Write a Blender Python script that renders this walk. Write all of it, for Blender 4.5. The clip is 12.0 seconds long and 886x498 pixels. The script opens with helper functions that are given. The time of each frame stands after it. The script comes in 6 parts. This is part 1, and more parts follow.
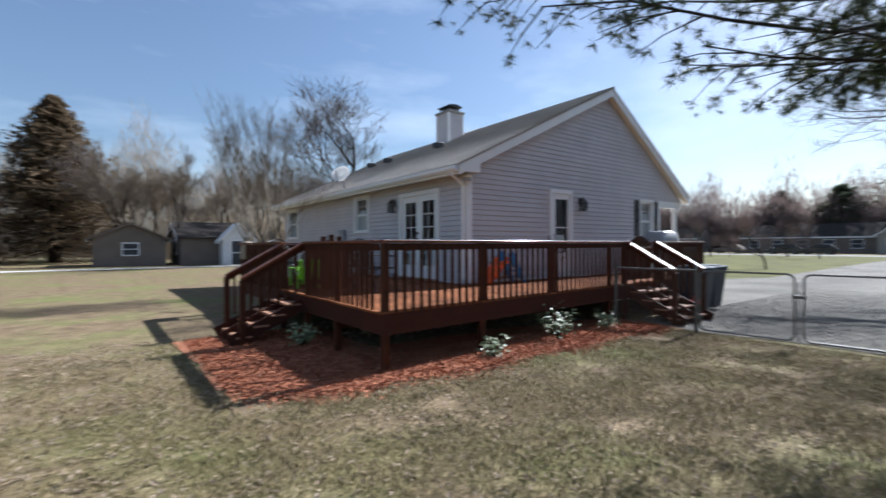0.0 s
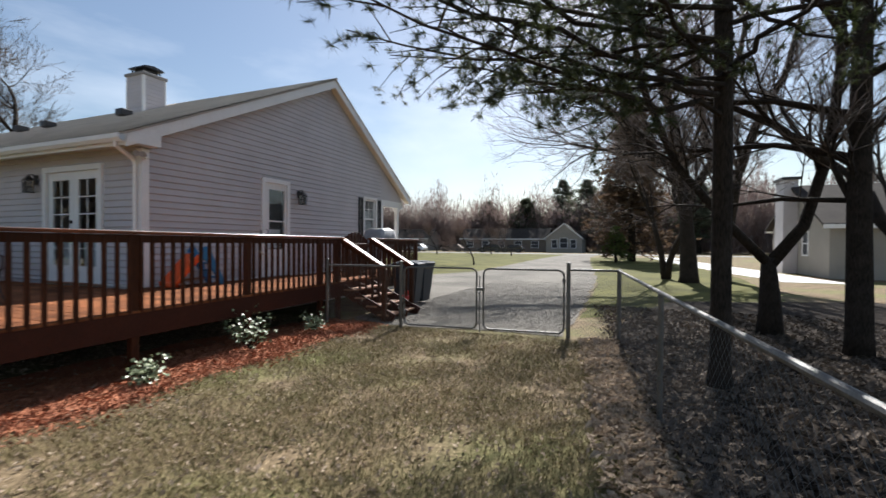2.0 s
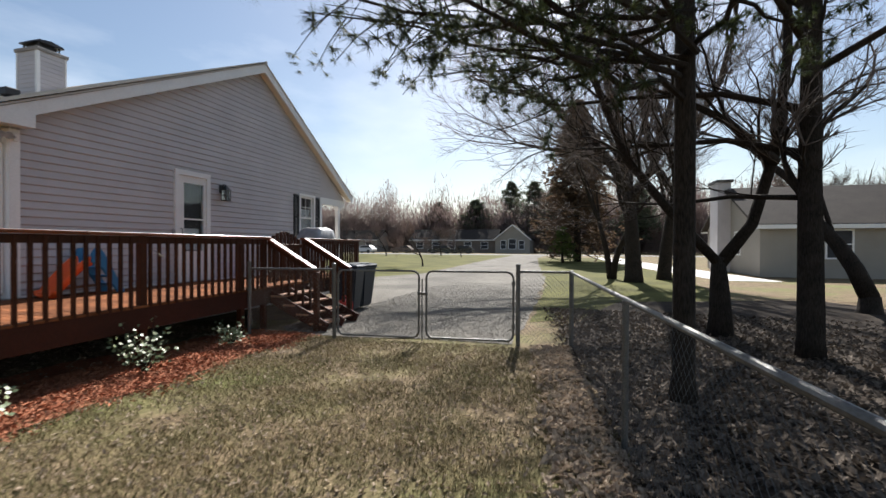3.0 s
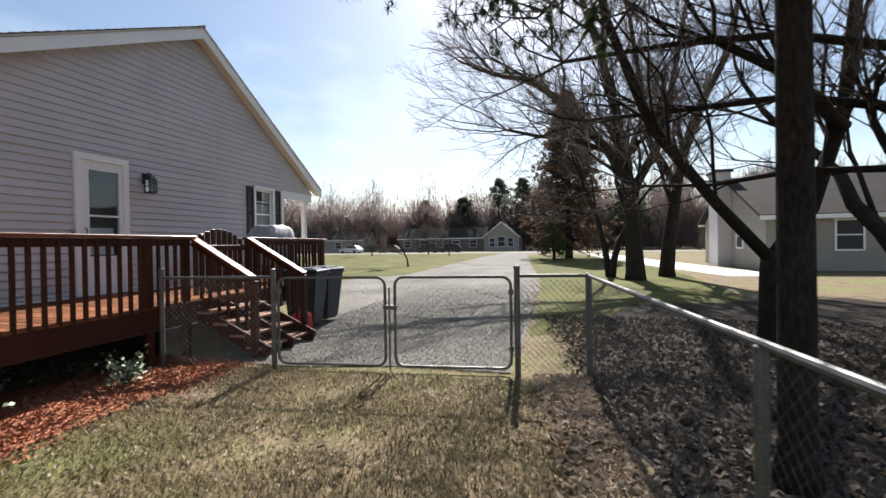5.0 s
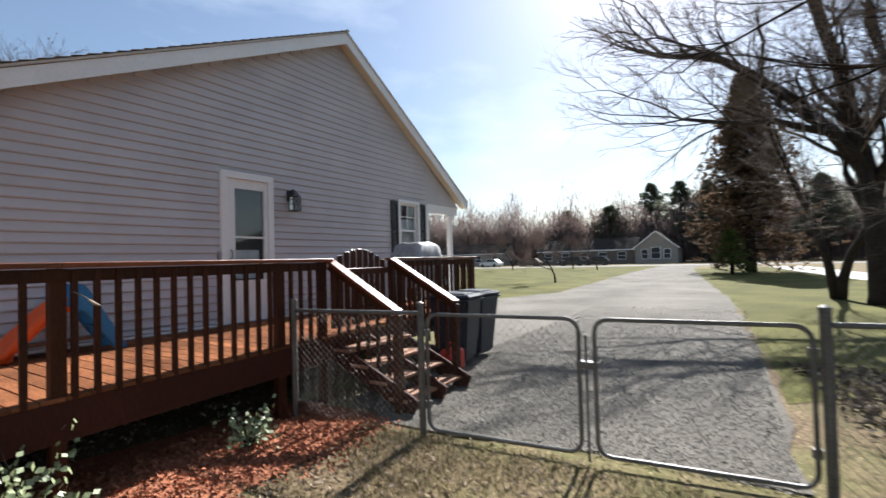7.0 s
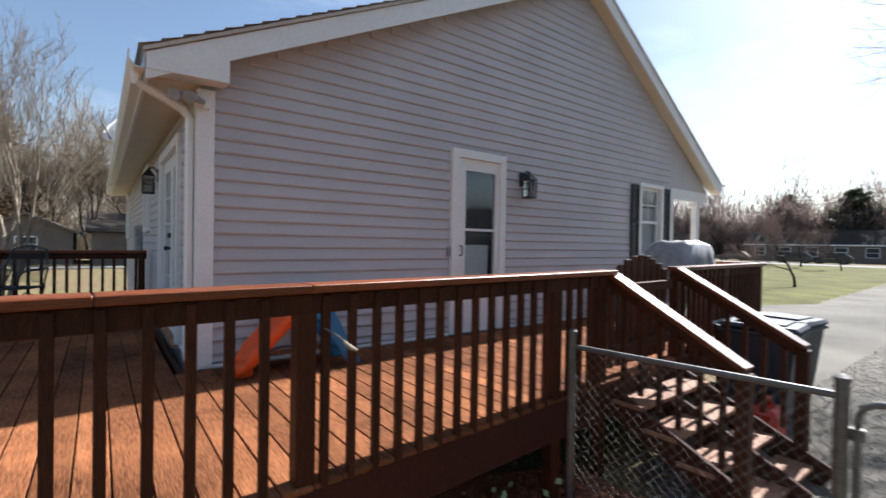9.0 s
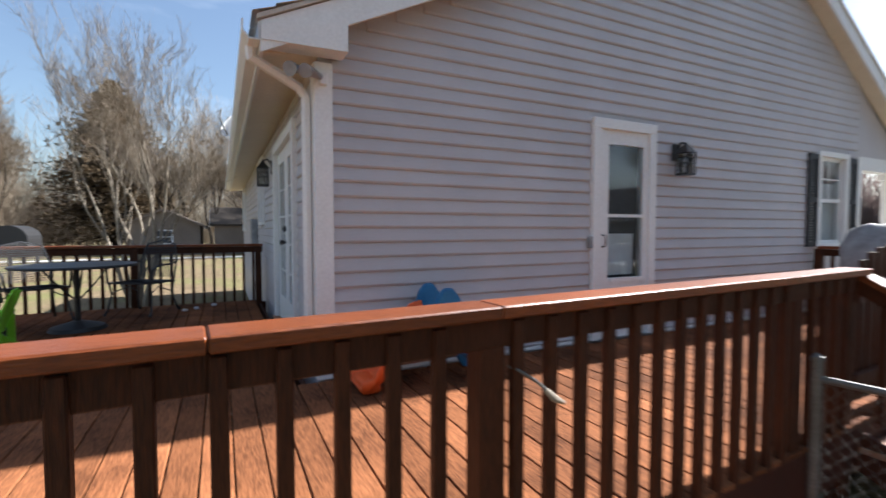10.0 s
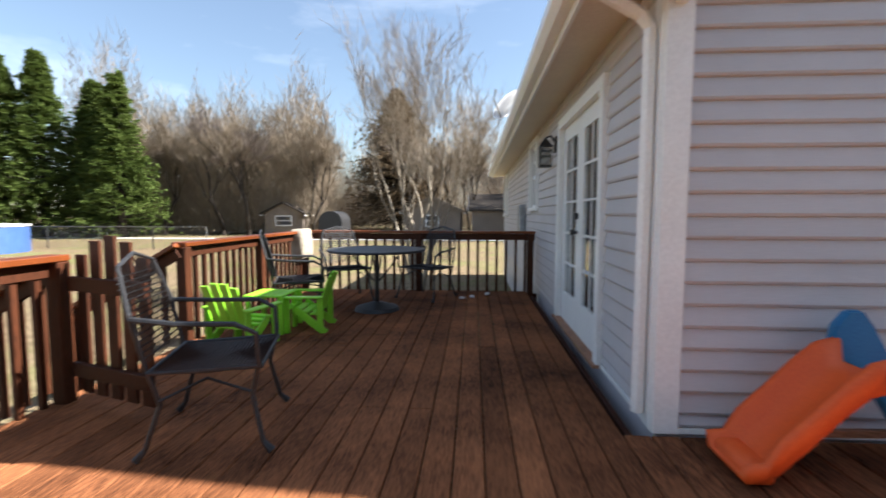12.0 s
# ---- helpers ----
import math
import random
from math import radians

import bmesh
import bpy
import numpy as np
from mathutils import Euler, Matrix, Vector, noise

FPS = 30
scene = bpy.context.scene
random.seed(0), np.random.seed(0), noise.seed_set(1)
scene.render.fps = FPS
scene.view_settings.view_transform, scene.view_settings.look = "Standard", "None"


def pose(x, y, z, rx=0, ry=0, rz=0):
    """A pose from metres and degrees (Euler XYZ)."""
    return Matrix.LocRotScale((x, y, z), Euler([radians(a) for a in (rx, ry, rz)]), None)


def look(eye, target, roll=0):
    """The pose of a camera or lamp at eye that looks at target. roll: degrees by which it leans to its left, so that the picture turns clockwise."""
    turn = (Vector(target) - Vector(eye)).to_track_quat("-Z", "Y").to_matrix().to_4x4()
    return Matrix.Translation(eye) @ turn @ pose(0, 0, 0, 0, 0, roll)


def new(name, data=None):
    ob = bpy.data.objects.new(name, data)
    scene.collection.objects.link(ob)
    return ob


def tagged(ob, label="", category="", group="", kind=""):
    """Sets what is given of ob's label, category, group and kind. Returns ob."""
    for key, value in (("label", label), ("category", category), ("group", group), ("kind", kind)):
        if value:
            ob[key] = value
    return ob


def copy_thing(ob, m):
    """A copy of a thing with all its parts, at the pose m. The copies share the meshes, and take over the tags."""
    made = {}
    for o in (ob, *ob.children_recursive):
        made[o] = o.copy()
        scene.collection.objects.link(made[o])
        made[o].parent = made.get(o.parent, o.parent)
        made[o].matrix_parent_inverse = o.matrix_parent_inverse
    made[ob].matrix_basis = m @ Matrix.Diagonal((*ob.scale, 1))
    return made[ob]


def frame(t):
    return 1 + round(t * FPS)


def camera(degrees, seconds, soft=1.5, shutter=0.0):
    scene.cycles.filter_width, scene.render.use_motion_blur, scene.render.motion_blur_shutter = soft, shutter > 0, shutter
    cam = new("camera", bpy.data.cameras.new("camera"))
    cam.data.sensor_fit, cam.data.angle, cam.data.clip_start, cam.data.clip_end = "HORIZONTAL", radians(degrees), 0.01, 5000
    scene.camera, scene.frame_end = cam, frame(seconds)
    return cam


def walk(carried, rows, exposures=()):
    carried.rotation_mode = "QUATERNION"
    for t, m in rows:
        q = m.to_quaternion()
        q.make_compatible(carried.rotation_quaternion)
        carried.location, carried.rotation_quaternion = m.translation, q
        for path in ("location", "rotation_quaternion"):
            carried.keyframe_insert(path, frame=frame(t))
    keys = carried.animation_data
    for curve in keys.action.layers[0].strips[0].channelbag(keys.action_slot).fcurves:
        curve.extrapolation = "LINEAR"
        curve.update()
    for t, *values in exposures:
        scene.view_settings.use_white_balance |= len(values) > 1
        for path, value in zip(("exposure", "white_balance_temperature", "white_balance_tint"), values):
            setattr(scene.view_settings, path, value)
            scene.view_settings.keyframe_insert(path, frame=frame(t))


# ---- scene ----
cam = camera(88.5, 12.0, soft=1.5, shutter=0.5)
PATH = [
    (0, (-0.143, -0.08, 1.604), (1.054, 1.521, 1.586), -0.2),
    (0.5, (0.129, -0.126, 1.582), (1.594, 1.236, 1.568), 0.0),
    (1, (0.411, -0.182, 1.59), (2.069, 0.937, 1.558), -0.0),
    (1.5, (0.686, -0.15, 1.575), (2.46, 0.773, 1.534), 0.2),
    (2, (1.005, -0.148, 1.549), (2.853, 0.616, 1.526), 0.4),
    (2.5, (1.346, -0.088, 1.517), (3.237, 0.562, 1.512), 0.4),
    (3, (1.784, -0.036, 1.528), (3.704, 0.524, 1.512), 0.2),
    (5, (3.545, 0.282, 1.503), (5.478, 0.795, 1.482), -0.9),
    (5.5, (3.955, 0.473, 1.502), (5.872, 1.042, 1.493), -0.7),
    (6, (4.358, 0.712, 1.517), (6.232, 1.411, 1.527), -1.1),
    (6.5, (4.714, 1.009, 1.543), (6.507, 1.895, 1.572), -1.5),
    (7, (4.96, 1.313, 1.614), (6.654, 2.374, 1.663), -1.6),
    (9, (5.434, 3.15, 1.861), (6.64, 4.745, 1.837), 1.0),
    (9.5, (5.43, 3.572, 1.879), (6.498, 5.262, 1.829), 0.9),
    (10, (5.45, 3.974, 1.892), (6.325, 5.77, 1.807), 0.0),
    (10.5, (5.395, 4.318, 1.866), (6.055, 6.204, 1.786), -0.1),
    (11, (5.291, 4.583, 1.892), (5.726, 6.532, 1.78), -1.0),
    (11.5, (5.219, 4.864, 1.923), (5.383, 6.853, 1.803), -0.4),
    (12, (5.138, 5.002, 1.915), (5.003, 6.991, 1.763), 0.1),
]
walk(cam, [(t, look(eye, target, roll)) for t, eye, target, roll in PATH],
     exposures=[(0.0, 1.26, 5450, 10), (1.5, 1.2, 5850, 10), (2.5, 1.2, 6150, 10), (5.5, 1.42, 6100, 10), (7.0, 1.42, 6000, 10), (9.0, 1.56, 5850, 10), (10.5, 1.88, 5900, 10), (12.0, 2.1, 6150, 10)])

# ---- light: a low spring sun ahead of the gable, thin high cloud ----
SUN_EL, SUN_AZ = 40.0, 4.2  # degrees above the horizon, degrees from +x towards +y
world = bpy.data.worlds.new("sky")
scene.world = world
world.use_nodes = True
wn, wl = world.node_tree.nodes, world.node_tree.links
sky = wn.new("ShaderNodeTexSky")
sky.sky_type, sky.sun_disc = "NISHITA", False
sky.sun_elevation, sky.sun_rotation = radians(SUN_EL), radians(90 - SUN_AZ)
sky.air_density, sky.dust_density, sky.ozone_density = 1.2, 0.9, 1.5
cloud_at = wn.new("ShaderNodeTexCoord")
cloud_map = wn.new("ShaderNodeMapping")
cloud_map.inputs["Scale"].default_value = (1.0, 2.2, 5.0)
cloud_map.inputs["Rotation"].default_value = (0, 0, 0.4)
cloud = wn.new("ShaderNodeTexNoise")
cloud.inputs["Scale"].default_value, cloud.inputs["Detail"].default_value, cloud.inputs["Roughness"].default_value = 1.1, 7, 0.55
veil = wn.new("ShaderNodeValToRGB")
veil.color_ramp.elements[0].position, veil.color_ramp.elements[1].position = 0.5, 0.86
veil.color_ramp.elements[0].color = (0.04, 0.04, 0.04, 1)
veil.color_ramp.elements[1].color = (0.65, 0.65, 0.65, 1)
haze = wn.new("ShaderNodeMixRGB")
haze.inputs[2].default_value = (11.5, 11.8, 12.2, 1)
wl.new(cloud_at.outputs["Generated"], cloud_map.inputs[0])
wl.new(cloud_map.outputs[0], cloud.inputs["Vector"])
wl.new(cloud.outputs["Fac"], veil.inputs[0])
wl.new(veil.outputs[0], haze.inputs[0])
wl.new(sky.outputs[0], haze.inputs[1])
wl.new(haze.outputs[0], wn["Background"].inputs["Color"])
wn["Background"].inputs["Strength"].default_value = 0.046
sun = new("sun", bpy.data.lights.new("sun", "SUN"))
sun.data.energy, sun.data.angle, sun.data.color = 5.0, radians(0.6), (1.0, 0.94, 0.86)
ce, se = math.cos(radians(SUN_EL)), math.sin(radians(SUN_EL))
sun.matrix_basis = look((60 * ce * math.cos(radians(SUN_AZ)), 60 * ce * math.sin(radians(SUN_AZ)), 60 * se), (0, 0, 0))


# ---- materials ----
def surface(name, low, high, scale=6.0, rough=0.7, bump=0.2, fine=60.0, metal=0.0, stretch=(1, 1, 1), stain=0.35, spread=0.0, gloss=0.0, local=False, thin=0.0, spec=0.5):
    """Two-scale colour variation between low and high, with a fine relief; spread: how far pieces differ from one another."""
    m = bpy.data.materials.new(name)
    m.use_nodes = True
    n, l = m.node_tree.nodes, m.node_tree.links
    bsdf = n["Principled BSDF"]
    bsdf.inputs["Metallic"].default_value = metal
    bsdf.inputs["Specular IOR Level"].default_value = spec
    if local:
        where = n.new("ShaderNodeTexCoord").outputs["Object"]
    else:
        where = n.new("ShaderNodeNewGeometry").outputs["Position"]
    mapped = n.new("ShaderNodeMapping")
    mapped.inputs["Scale"].default_value = stretch
    l.new(where, mapped.inputs[0])
    coarse, grain = n.new("ShaderNodeTexNoise"), n.new("ShaderNodeTexNoise")
    coarse.inputs["Scale"].default_value, coarse.inputs["Detail"].default_value = scale, 4
    grain.inputs["Scale"].default_value, grain.inputs["Detail"].default_value = fine, 3
    l.new(where, coarse.inputs["Vector"])
    l.new(mapped.outputs[0], grain.inputs["Vector"])
    both = n.new("ShaderNodeMixRGB")
    both.inputs[0].default_value = 1 - stain
    l.new(coarse.outputs["Fac"], both.inputs[1])
    l.new(grain.outputs["Fac"], both.inputs[2])
    ramp = n.new("ShaderNodeValToRGB")
    ramp.color_ramp.elements[0].position, ramp.color_ramp.elements[1].position = 0.34, 0.66
    ramp.color_ramp.elements[0].color, ramp.color_ramp.elements[1].color = (*low, 1), (*high, 1)
    l.new(both.outputs[0], ramp.inputs[0])
    colour = ramp.outputs[0]
    if spread:
        info, hsv, ma = n.new("ShaderNodeObjectInfo"), n.new("ShaderNodeHueSaturation"), n.new("ShaderNodeMapRange")
        ma.inputs["To Min"].default_value, ma.inputs["To Max"].default_value = 1 - spread, 1 + spread
        l.new(info.outputs["Random"], ma.inputs["Value"])
        l.new(ma.outputs[0], hsv.inputs["Value"])
        l.new(colour, hsv.inputs["Color"])
        colour = hsv.outputs[0]
    l.new(colour, bsdf.inputs["Base Color"])
    rr = n.new("ShaderNodeMapRange")
    rr.inputs["To Min"].default_value, rr.inputs["To Max"].default_value = max(0.03, rough - 0.12), min(1, rough + 0.1)
    l.new(both.outputs[0], rr.inputs["Value"])
    l.new(rr.outputs[0], bsdf.inputs["Roughness"])
    if gloss:
        bsdf.inputs["Coat Weight"].default_value, bsdf.inputs["Coat Roughness"].default_value = gloss, 0.15
    if thin:
        glow, blend = n.new("ShaderNodeBsdfTranslucent"), n.new("ShaderNodeMixShader")
        blend.inputs[0].default_value = thin
        l.new(colour, glow.inputs["Color"])
        l.new(bsdf.outputs[0], blend.inputs[1])
        l.new(glow.outputs[0], blend.inputs[2])
        l.new(blend.outputs[0], n["Material Output"].inputs["Surface"])
    if bump:
        b = n.new("ShaderNodeBump")
        b.inputs["Strength"].default_value, b.inputs["Distance"].default_value = bump, 0.01
        l.new(grain.outputs["Fac"], b.inputs["Height"])
        l.new(b.outputs[0], bsdf.inputs["Normal"])
    return m


def ground_material():
    """Dormant lawn: straw with green patches, bare earth and a scatter of leaf bits."""
    m = surface("dry_lawn", (0.055, 0.038, 0.021), (0.25, 0.186, 0.112), 2.6, 0.95, 1.0, 24, stain=0.35, spec=0.08)
    n, l = m.node_tree.nodes, m.node_tree.links
    bsdf = n["Principled BSDF"]
    base = bsdf.inputs["Base Color"].links[0].from_socket
    where = n.new("ShaderNodeNewGeometry").outputs["Position"]
    patch = n.new("ShaderNodeTexNoise")
    patch.inputs["Scale"].default_value, patch.inputs["Detail"].default_value, patch.inputs["Roughness"].default_value = 0.38, 6, 0.62
    l.new(where, patch.inputs["Vector"])
    cut = n.new("ShaderNodeValToRGB")
    cut.color_ramp.elements[0].position, cut.color_ramp.elements[1].position = 0.47, 0.66
    l.new(patch.outputs["Fac"], cut.inputs[0])
    green = n.new("ShaderNodeMixRGB")
    green.inputs[2].default_value = (0.13, 0.15, 0.045, 1)
    soft = n.new("ShaderNodeMath")
    soft.operation = "MULTIPLY"
    soft.inputs[1].default_value = 0.75
    l.new(cut.outputs[0], soft.inputs[0])
    l.new(soft.outputs[0], green.inputs[0])
    l.new(base, green.inputs[1])
    bits = n.new("ShaderNodeTexVoronoi")
    bits.inputs["Scale"].default_value = 19
    l.new(where, bits.inputs["Vector"])
    few = n.new("ShaderNodeMath")
    few.operation = "LESS_THAN"
    few.inputs[1].default_value = 0.14
    l.new(bits.outputs["Distance"], few.inputs[0])
    leafy = n.new("ShaderNodeMixRGB")
    leafy.inputs[2].default_value = (0.42, 0.33, 0.2, 1)
    l.new(few.outputs[0], leafy.inputs[0])
    l.new(green.outputs[0], leafy.inputs[1])
    l.new(leafy.outputs[0], bsdf.inputs["Base Color"])
    return m


def glass_material(name, tint=(0.9, 0.95, 0.95)):
    m = bpy.data.materials.new(name)
    m.use_nodes = True
    bsdf = m.node_tree.nodes["Principled BSDF"]
    bsdf.inputs["Base Color"].default_value = (*tint, 1)
    bsdf.inputs["Roughness"].default_value = 0.03
    bsdf.inputs["Transmission Weight"].default_value = 1.0
    bsdf.inputs["IOR"].default_value = 1.45
    return m


M = {
    "lawn": ground_material(),
    "green_lawn": surface("spring_lawn", (0.045, 0.045, 0.014), (0.142, 0.136, 0.045), 0.5, 0.95, 0.8, 14, stain=0.5, spec=0.05),
    "gravel": surface("gravel", (0.05, 0.045, 0.037), (0.215, 0.198, 0.168), 0.45, 0.95, 0.6, 70, stain=0.4, spec=0.12),
    "asphalt": surface("asphalt", (0.16, 0.155, 0.15), (0.24, 0.235, 0.23), 1, 0.9, 0.3, 80, spec=0.15),
    "concrete": surface("concrete", (0.4, 0.39, 0.37), (0.56, 0.55, 0.52), 1, 0.9, 0.2, 40),
    "mulch": surface("mulch", (0.15, 0.052, 0.028), (0.5, 0.21, 0.115), 3, 0.95, 1.0, 50, stain=0.2, spec=0.12),
    "siding": surface("vinyl_siding", (0.44, 0.415, 0.42), (0.53, 0.50, 0.505), 1.5, 0.5, 0.08, 70, stretch=(0.2, 0.2, 6), stain=0.6, spread=0.02),
    "trim": surface("white_trim", (0.74, 0.73, 0.71), (0.84, 0.83, 0.81), 3, 0.45, 0.05, 50),
    # Cream pushed towards tan: warm bounce from the deck is in the colour.
    "soffit": surface("bounce_warmed_cream_soffit", (0.66, 0.56, 0.42), (0.75, 0.65, 0.50), 3, 0.5, 0.05, 40),
    "shingle": surface("asphalt_shingle", (0.40, 0.36, 0.315), (0.62, 0.565, 0.50), 1.5, 0.95, 0.6, 60, stain=0.4, spec=0.15),
    # Same stain twice: uprights coloured dark as backlit, caps coloured lighter as sunlit.
    "stain": surface("backlit_tone_stained_wood", (0.022, 0.0068, 0.0026), (0.074, 0.0215, 0.0072), 2.5, 0.6, 0.35, 26, stretch=(6, 6, 0.7), spread=0.14, gloss=0.03, spec=0.2),
    "stain_x": surface("sunlit_tone_rail_wood", (0.062, 0.0135, 0.0016), (0.215, 0.05, 0.0065), 1.3, 0.45, 0.3, 26, stretch=(0.7, 6, 6), stain=0.55, spread=0.22, gloss=0.14, spec=0.4),
    "stain_dark": surface("weathered_stained_wood", (0.028, 0.009, 0.005), (0.065, 0.02, 0.011), 2.5, 0.75, 0.35, 26, stretch=(6, 6, 0.7), spread=0.12, spec=0.2),
    "board": surface("deck_board_wood", (0.03, 0.0115, 0.006), (0.31, 0.12, 0.05), 1.6, 0.85, 0.4, 30, stretch=(6, 0.45, 6), stain=0.5, spread=0.24, spec=0.08),
    "tread": surface("stair_tread_wood", (0.17, 0.08, 0.045), (0.37, 0.2, 0.12), 3, 0.7, 0.3, 30, stretch=(0.5, 6, 6), spread=0.1, spec=0.3),
    "galv": surface("galvanised_steel", (0.085, 0.082, 0.076), (0.19, 0.185, 0.175), 8, 0.55, 0.1, 90, metal=0.6),
    "wire": surface("chain_link_wire", (0.09, 0.09, 0.09), (0.17, 0.17, 0.16), 8, 0.6, 0.0, 90, metal=0.5),
    "bark": surface("tree_bark", (0.014, 0.0115, 0.009), (0.05, 0.04, 0.032), 4, 0.95, 1.0, 30, stretch=(2, 2, 0.5), spec=0.1),
    "pale_bark": surface("pale_bark", (0.15, 0.122, 0.09), (0.36, 0.305, 0.235), 4, 0.9, 0.5, 20, stretch=(2, 2, 0.5), spec=0.15),
    "twig": surface("bare_twigs", (0.08, 0.062, 0.05), (0.18, 0.14, 0.115), 0.4, 0.95, 0.0, 20, spread=0.2),
    "tan_twig": surface("tan_twigs", (0.22, 0.176, 0.128), (0.38, 0.312, 0.232), 0.4, 0.95, 0.0, 20, spread=0.15, thin=0.4, spec=0.1),
    # Greyed and lightened: distance haze is put into the twig colour.
    "red_twig": surface("haze_tinted_budding_twigs", (0.2, 0.152, 0.138), (0.34, 0.265, 0.24), 0.4, 0.95, 0.0, 20, spread=0.2, thin=0.4, spec=0.1),
    "needle": surface("pine_needles", (0.026, 0.036, 0.014), (0.09, 0.105, 0.038), 3, 0.6, 0.0, 20, spread=0.1, thin=0.4, spec=0.3),
    "spruce": surface("evergreen_sprays", (0.042, 0.07, 0.016), (0.135, 0.175, 0.045), 0.6, 0.85, 0.0, 20, spread=0.15, thin=0.3, spec=0.15),
    "cedar": surface("rusty_cedar_sprays", (0.065, 0.052, 0.03), (0.25, 0.155, 0.098), 0.4, 0.9, 0.0, 20, spread=0.15, thin=0.35, spec=0.1),
    "brown_fir": surface("brown_conifer_sprays", (0.1, 0.078, 0.05), (0.26, 0.19, 0.12), 0.4, 0.9, 0.0, 20, spread=0.15, thin=0.35, spec=0.1),
    "shoot": surface("bare_shoots", (0.17, 0.134, 0.097), (0.32, 0.26, 0.193), 0.4, 0.95, 0.0, 20, thin=0.3, spec=0.1),
    "stone": surface("gravel_stones", (0.08, 0.073, 0.062), (0.35, 0.328, 0.29), 40, 0.9, 0.2, 160, stain=0.5, spec=0.2),
    # Paler than the near conifers, with aerial haze mixed into the green.
    "far_pine": surface("haze_tinted_pine_sprays", (0.075, 0.092, 0.06), (0.16, 0.175, 0.115), 0.4, 0.9, 0.0, 20, spread=0.15, thin=0.35, spec=0.1),
    "leaf": surface("fallen_leaves", (0.18, 0.125, 0.085), (0.46, 0.375, 0.28), 9, 0.85, 0.0, 40, thin=0.2, spec=0.15),
    # Darker copy of the leaf colour, with tree shade put into it.
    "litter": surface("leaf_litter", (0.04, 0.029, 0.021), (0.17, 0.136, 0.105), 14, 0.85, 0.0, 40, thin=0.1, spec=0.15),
    "blade": surface("grass_blades", (0.075, 0.077, 0.027), (0.3, 0.23, 0.122), 1.1, 0.9, 0.0, 40, spec=0.1),
    "shrub": surface("shrub_leaves", (0.11, 0.15, 0.06), (0.30, 0.33, 0.17), 30, 0.5, 0.0, 50),
    "black": surface("black_paint", (0.012, 0.012, 0.013), (0.03, 0.03, 0.032), 8, 0.5, 0.1, 60),
    "shutter": surface("black_shutter", (0.014, 0.015, 0.018), (0.028, 0.03, 0.034), 5, 0.55, 0.1, 60),
    "orange": surface("orange_plastic", (0.70, 0.085, 0.008), (0.78, 0.115, 0.014), 4, 0.62, 0.04, 80),
    "blue": surface("blue_plastic", (0.02, 0.15, 0.33), (0.035, 0.21, 0.42), 4, 0.45, 0.04, 80),
    "lime": surface("lime_plastic", (0.22, 0.55, 0.02), (0.30, 0.66, 0.04), 4, 0.4, 0.04, 80),
    "red": surface("red_plastic", (0.45, 0.02, 0.015), (0.55, 0.035, 0.02), 4, 0.45, 0.04, 80),
    "bin": surface("navy_plastic", (0.012, 0.018, 0.03), (0.022, 0.032, 0.05), 4, 0.5, 0.08, 70),
    "cover": surface("grey_vinyl_cover", (0.2, 0.2, 0.205), (0.36, 0.36, 0.365), 6, 0.38, 0.5, 9),
    "brick": surface("foundation_block", (0.16, 0.15, 0.14), (0.27, 0.26, 0.25), 4, 0.9, 0.5, 30),
    # Interior shade put into the colour of floor, inner door and opaque panes.
    "dark": surface("unlit_room_tone", (0.03, 0.03, 0.033), (0.06, 0.06, 0.065), 3, 0.9, 0.0, 20),
    "curtain": surface("pale_curtain", (0.55, 0.55, 0.56), (0.68, 0.68, 0.68), 3, 0.9, 0.2, 20),
    "glass": glass_material("window_glass"),
    "smoked": glass_material("smoked_glass", (0.3, 0.3, 0.29)),
    "pool": surface("pool_wall", (0.03, 0.07, 0.2), (0.05, 0.11, 0.28), 3, 0.5, 0.05, 30),
    "white_car": surface("white_car_paint", (0.7, 0.7, 0.7), (0.76, 0.76, 0.76), 3, 0.25, 0.0, 30, gloss=0.6),
    "dark_car": surface("black_car_paint", (0.015, 0.017, 0.02), (0.025, 0.027, 0.03), 3, 0.25, 0.0, 30, gloss=0.6),
    "beige": surface("beige_siding", (0.26, 0.235, 0.2), (0.34, 0.31, 0.268), 1, 0.7, 0.1, 30, spec=0.2),
    "brown_roof": surface("brown_roof", (0.026, 0.022, 0.019), (0.058, 0.049, 0.042), 1, 0.95, 0.3, 30, spec=0.1),
    "tan_wall": surface("tan_wall", (0.13, 0.105, 0.086), (0.21, 0.172, 0.142), 1, 0.9, 0.2, 30, spec=0.15),
    "canvas": surface("tan_canvas", (0.24, 0.20, 0.15), (0.36, 0.31, 0.24), 5, 0.9, 0.5, 20),
    # Dark mould, its colour lowered further to carry the trees' shade.
    "yard": surface("shaded_leaf_mould", (0.016, 0.0125, 0.0095), (0.055, 0.043, 0.033), 1.6, 0.95, 1.0, 26, stain=0.4, spec=0.05),
}


# ---- builders ----
def whereabouts(ob):
    m = Matrix.Identity(4)
    while ob:
        m = ob.matrix_parent_inverse @ ob.matrix_basis @ m if ob.parent else ob.matrix_basis @ m
        ob = ob.parent
    return m


def thing(name, at, label, category, group="", kind=""):
    """An empty at the base of a thing; its parts are built in world coordinates."""
    ob = new(name)
    ob.empty_display_size = 0.2
    ob.matrix_basis = Matrix.Translation(at)
    return tagged(ob, label, category, group, kind)


def child(ob, parent):
    ob.parent = parent
    ob.matrix_parent_inverse = whereabouts(parent).inverted()
    return ob


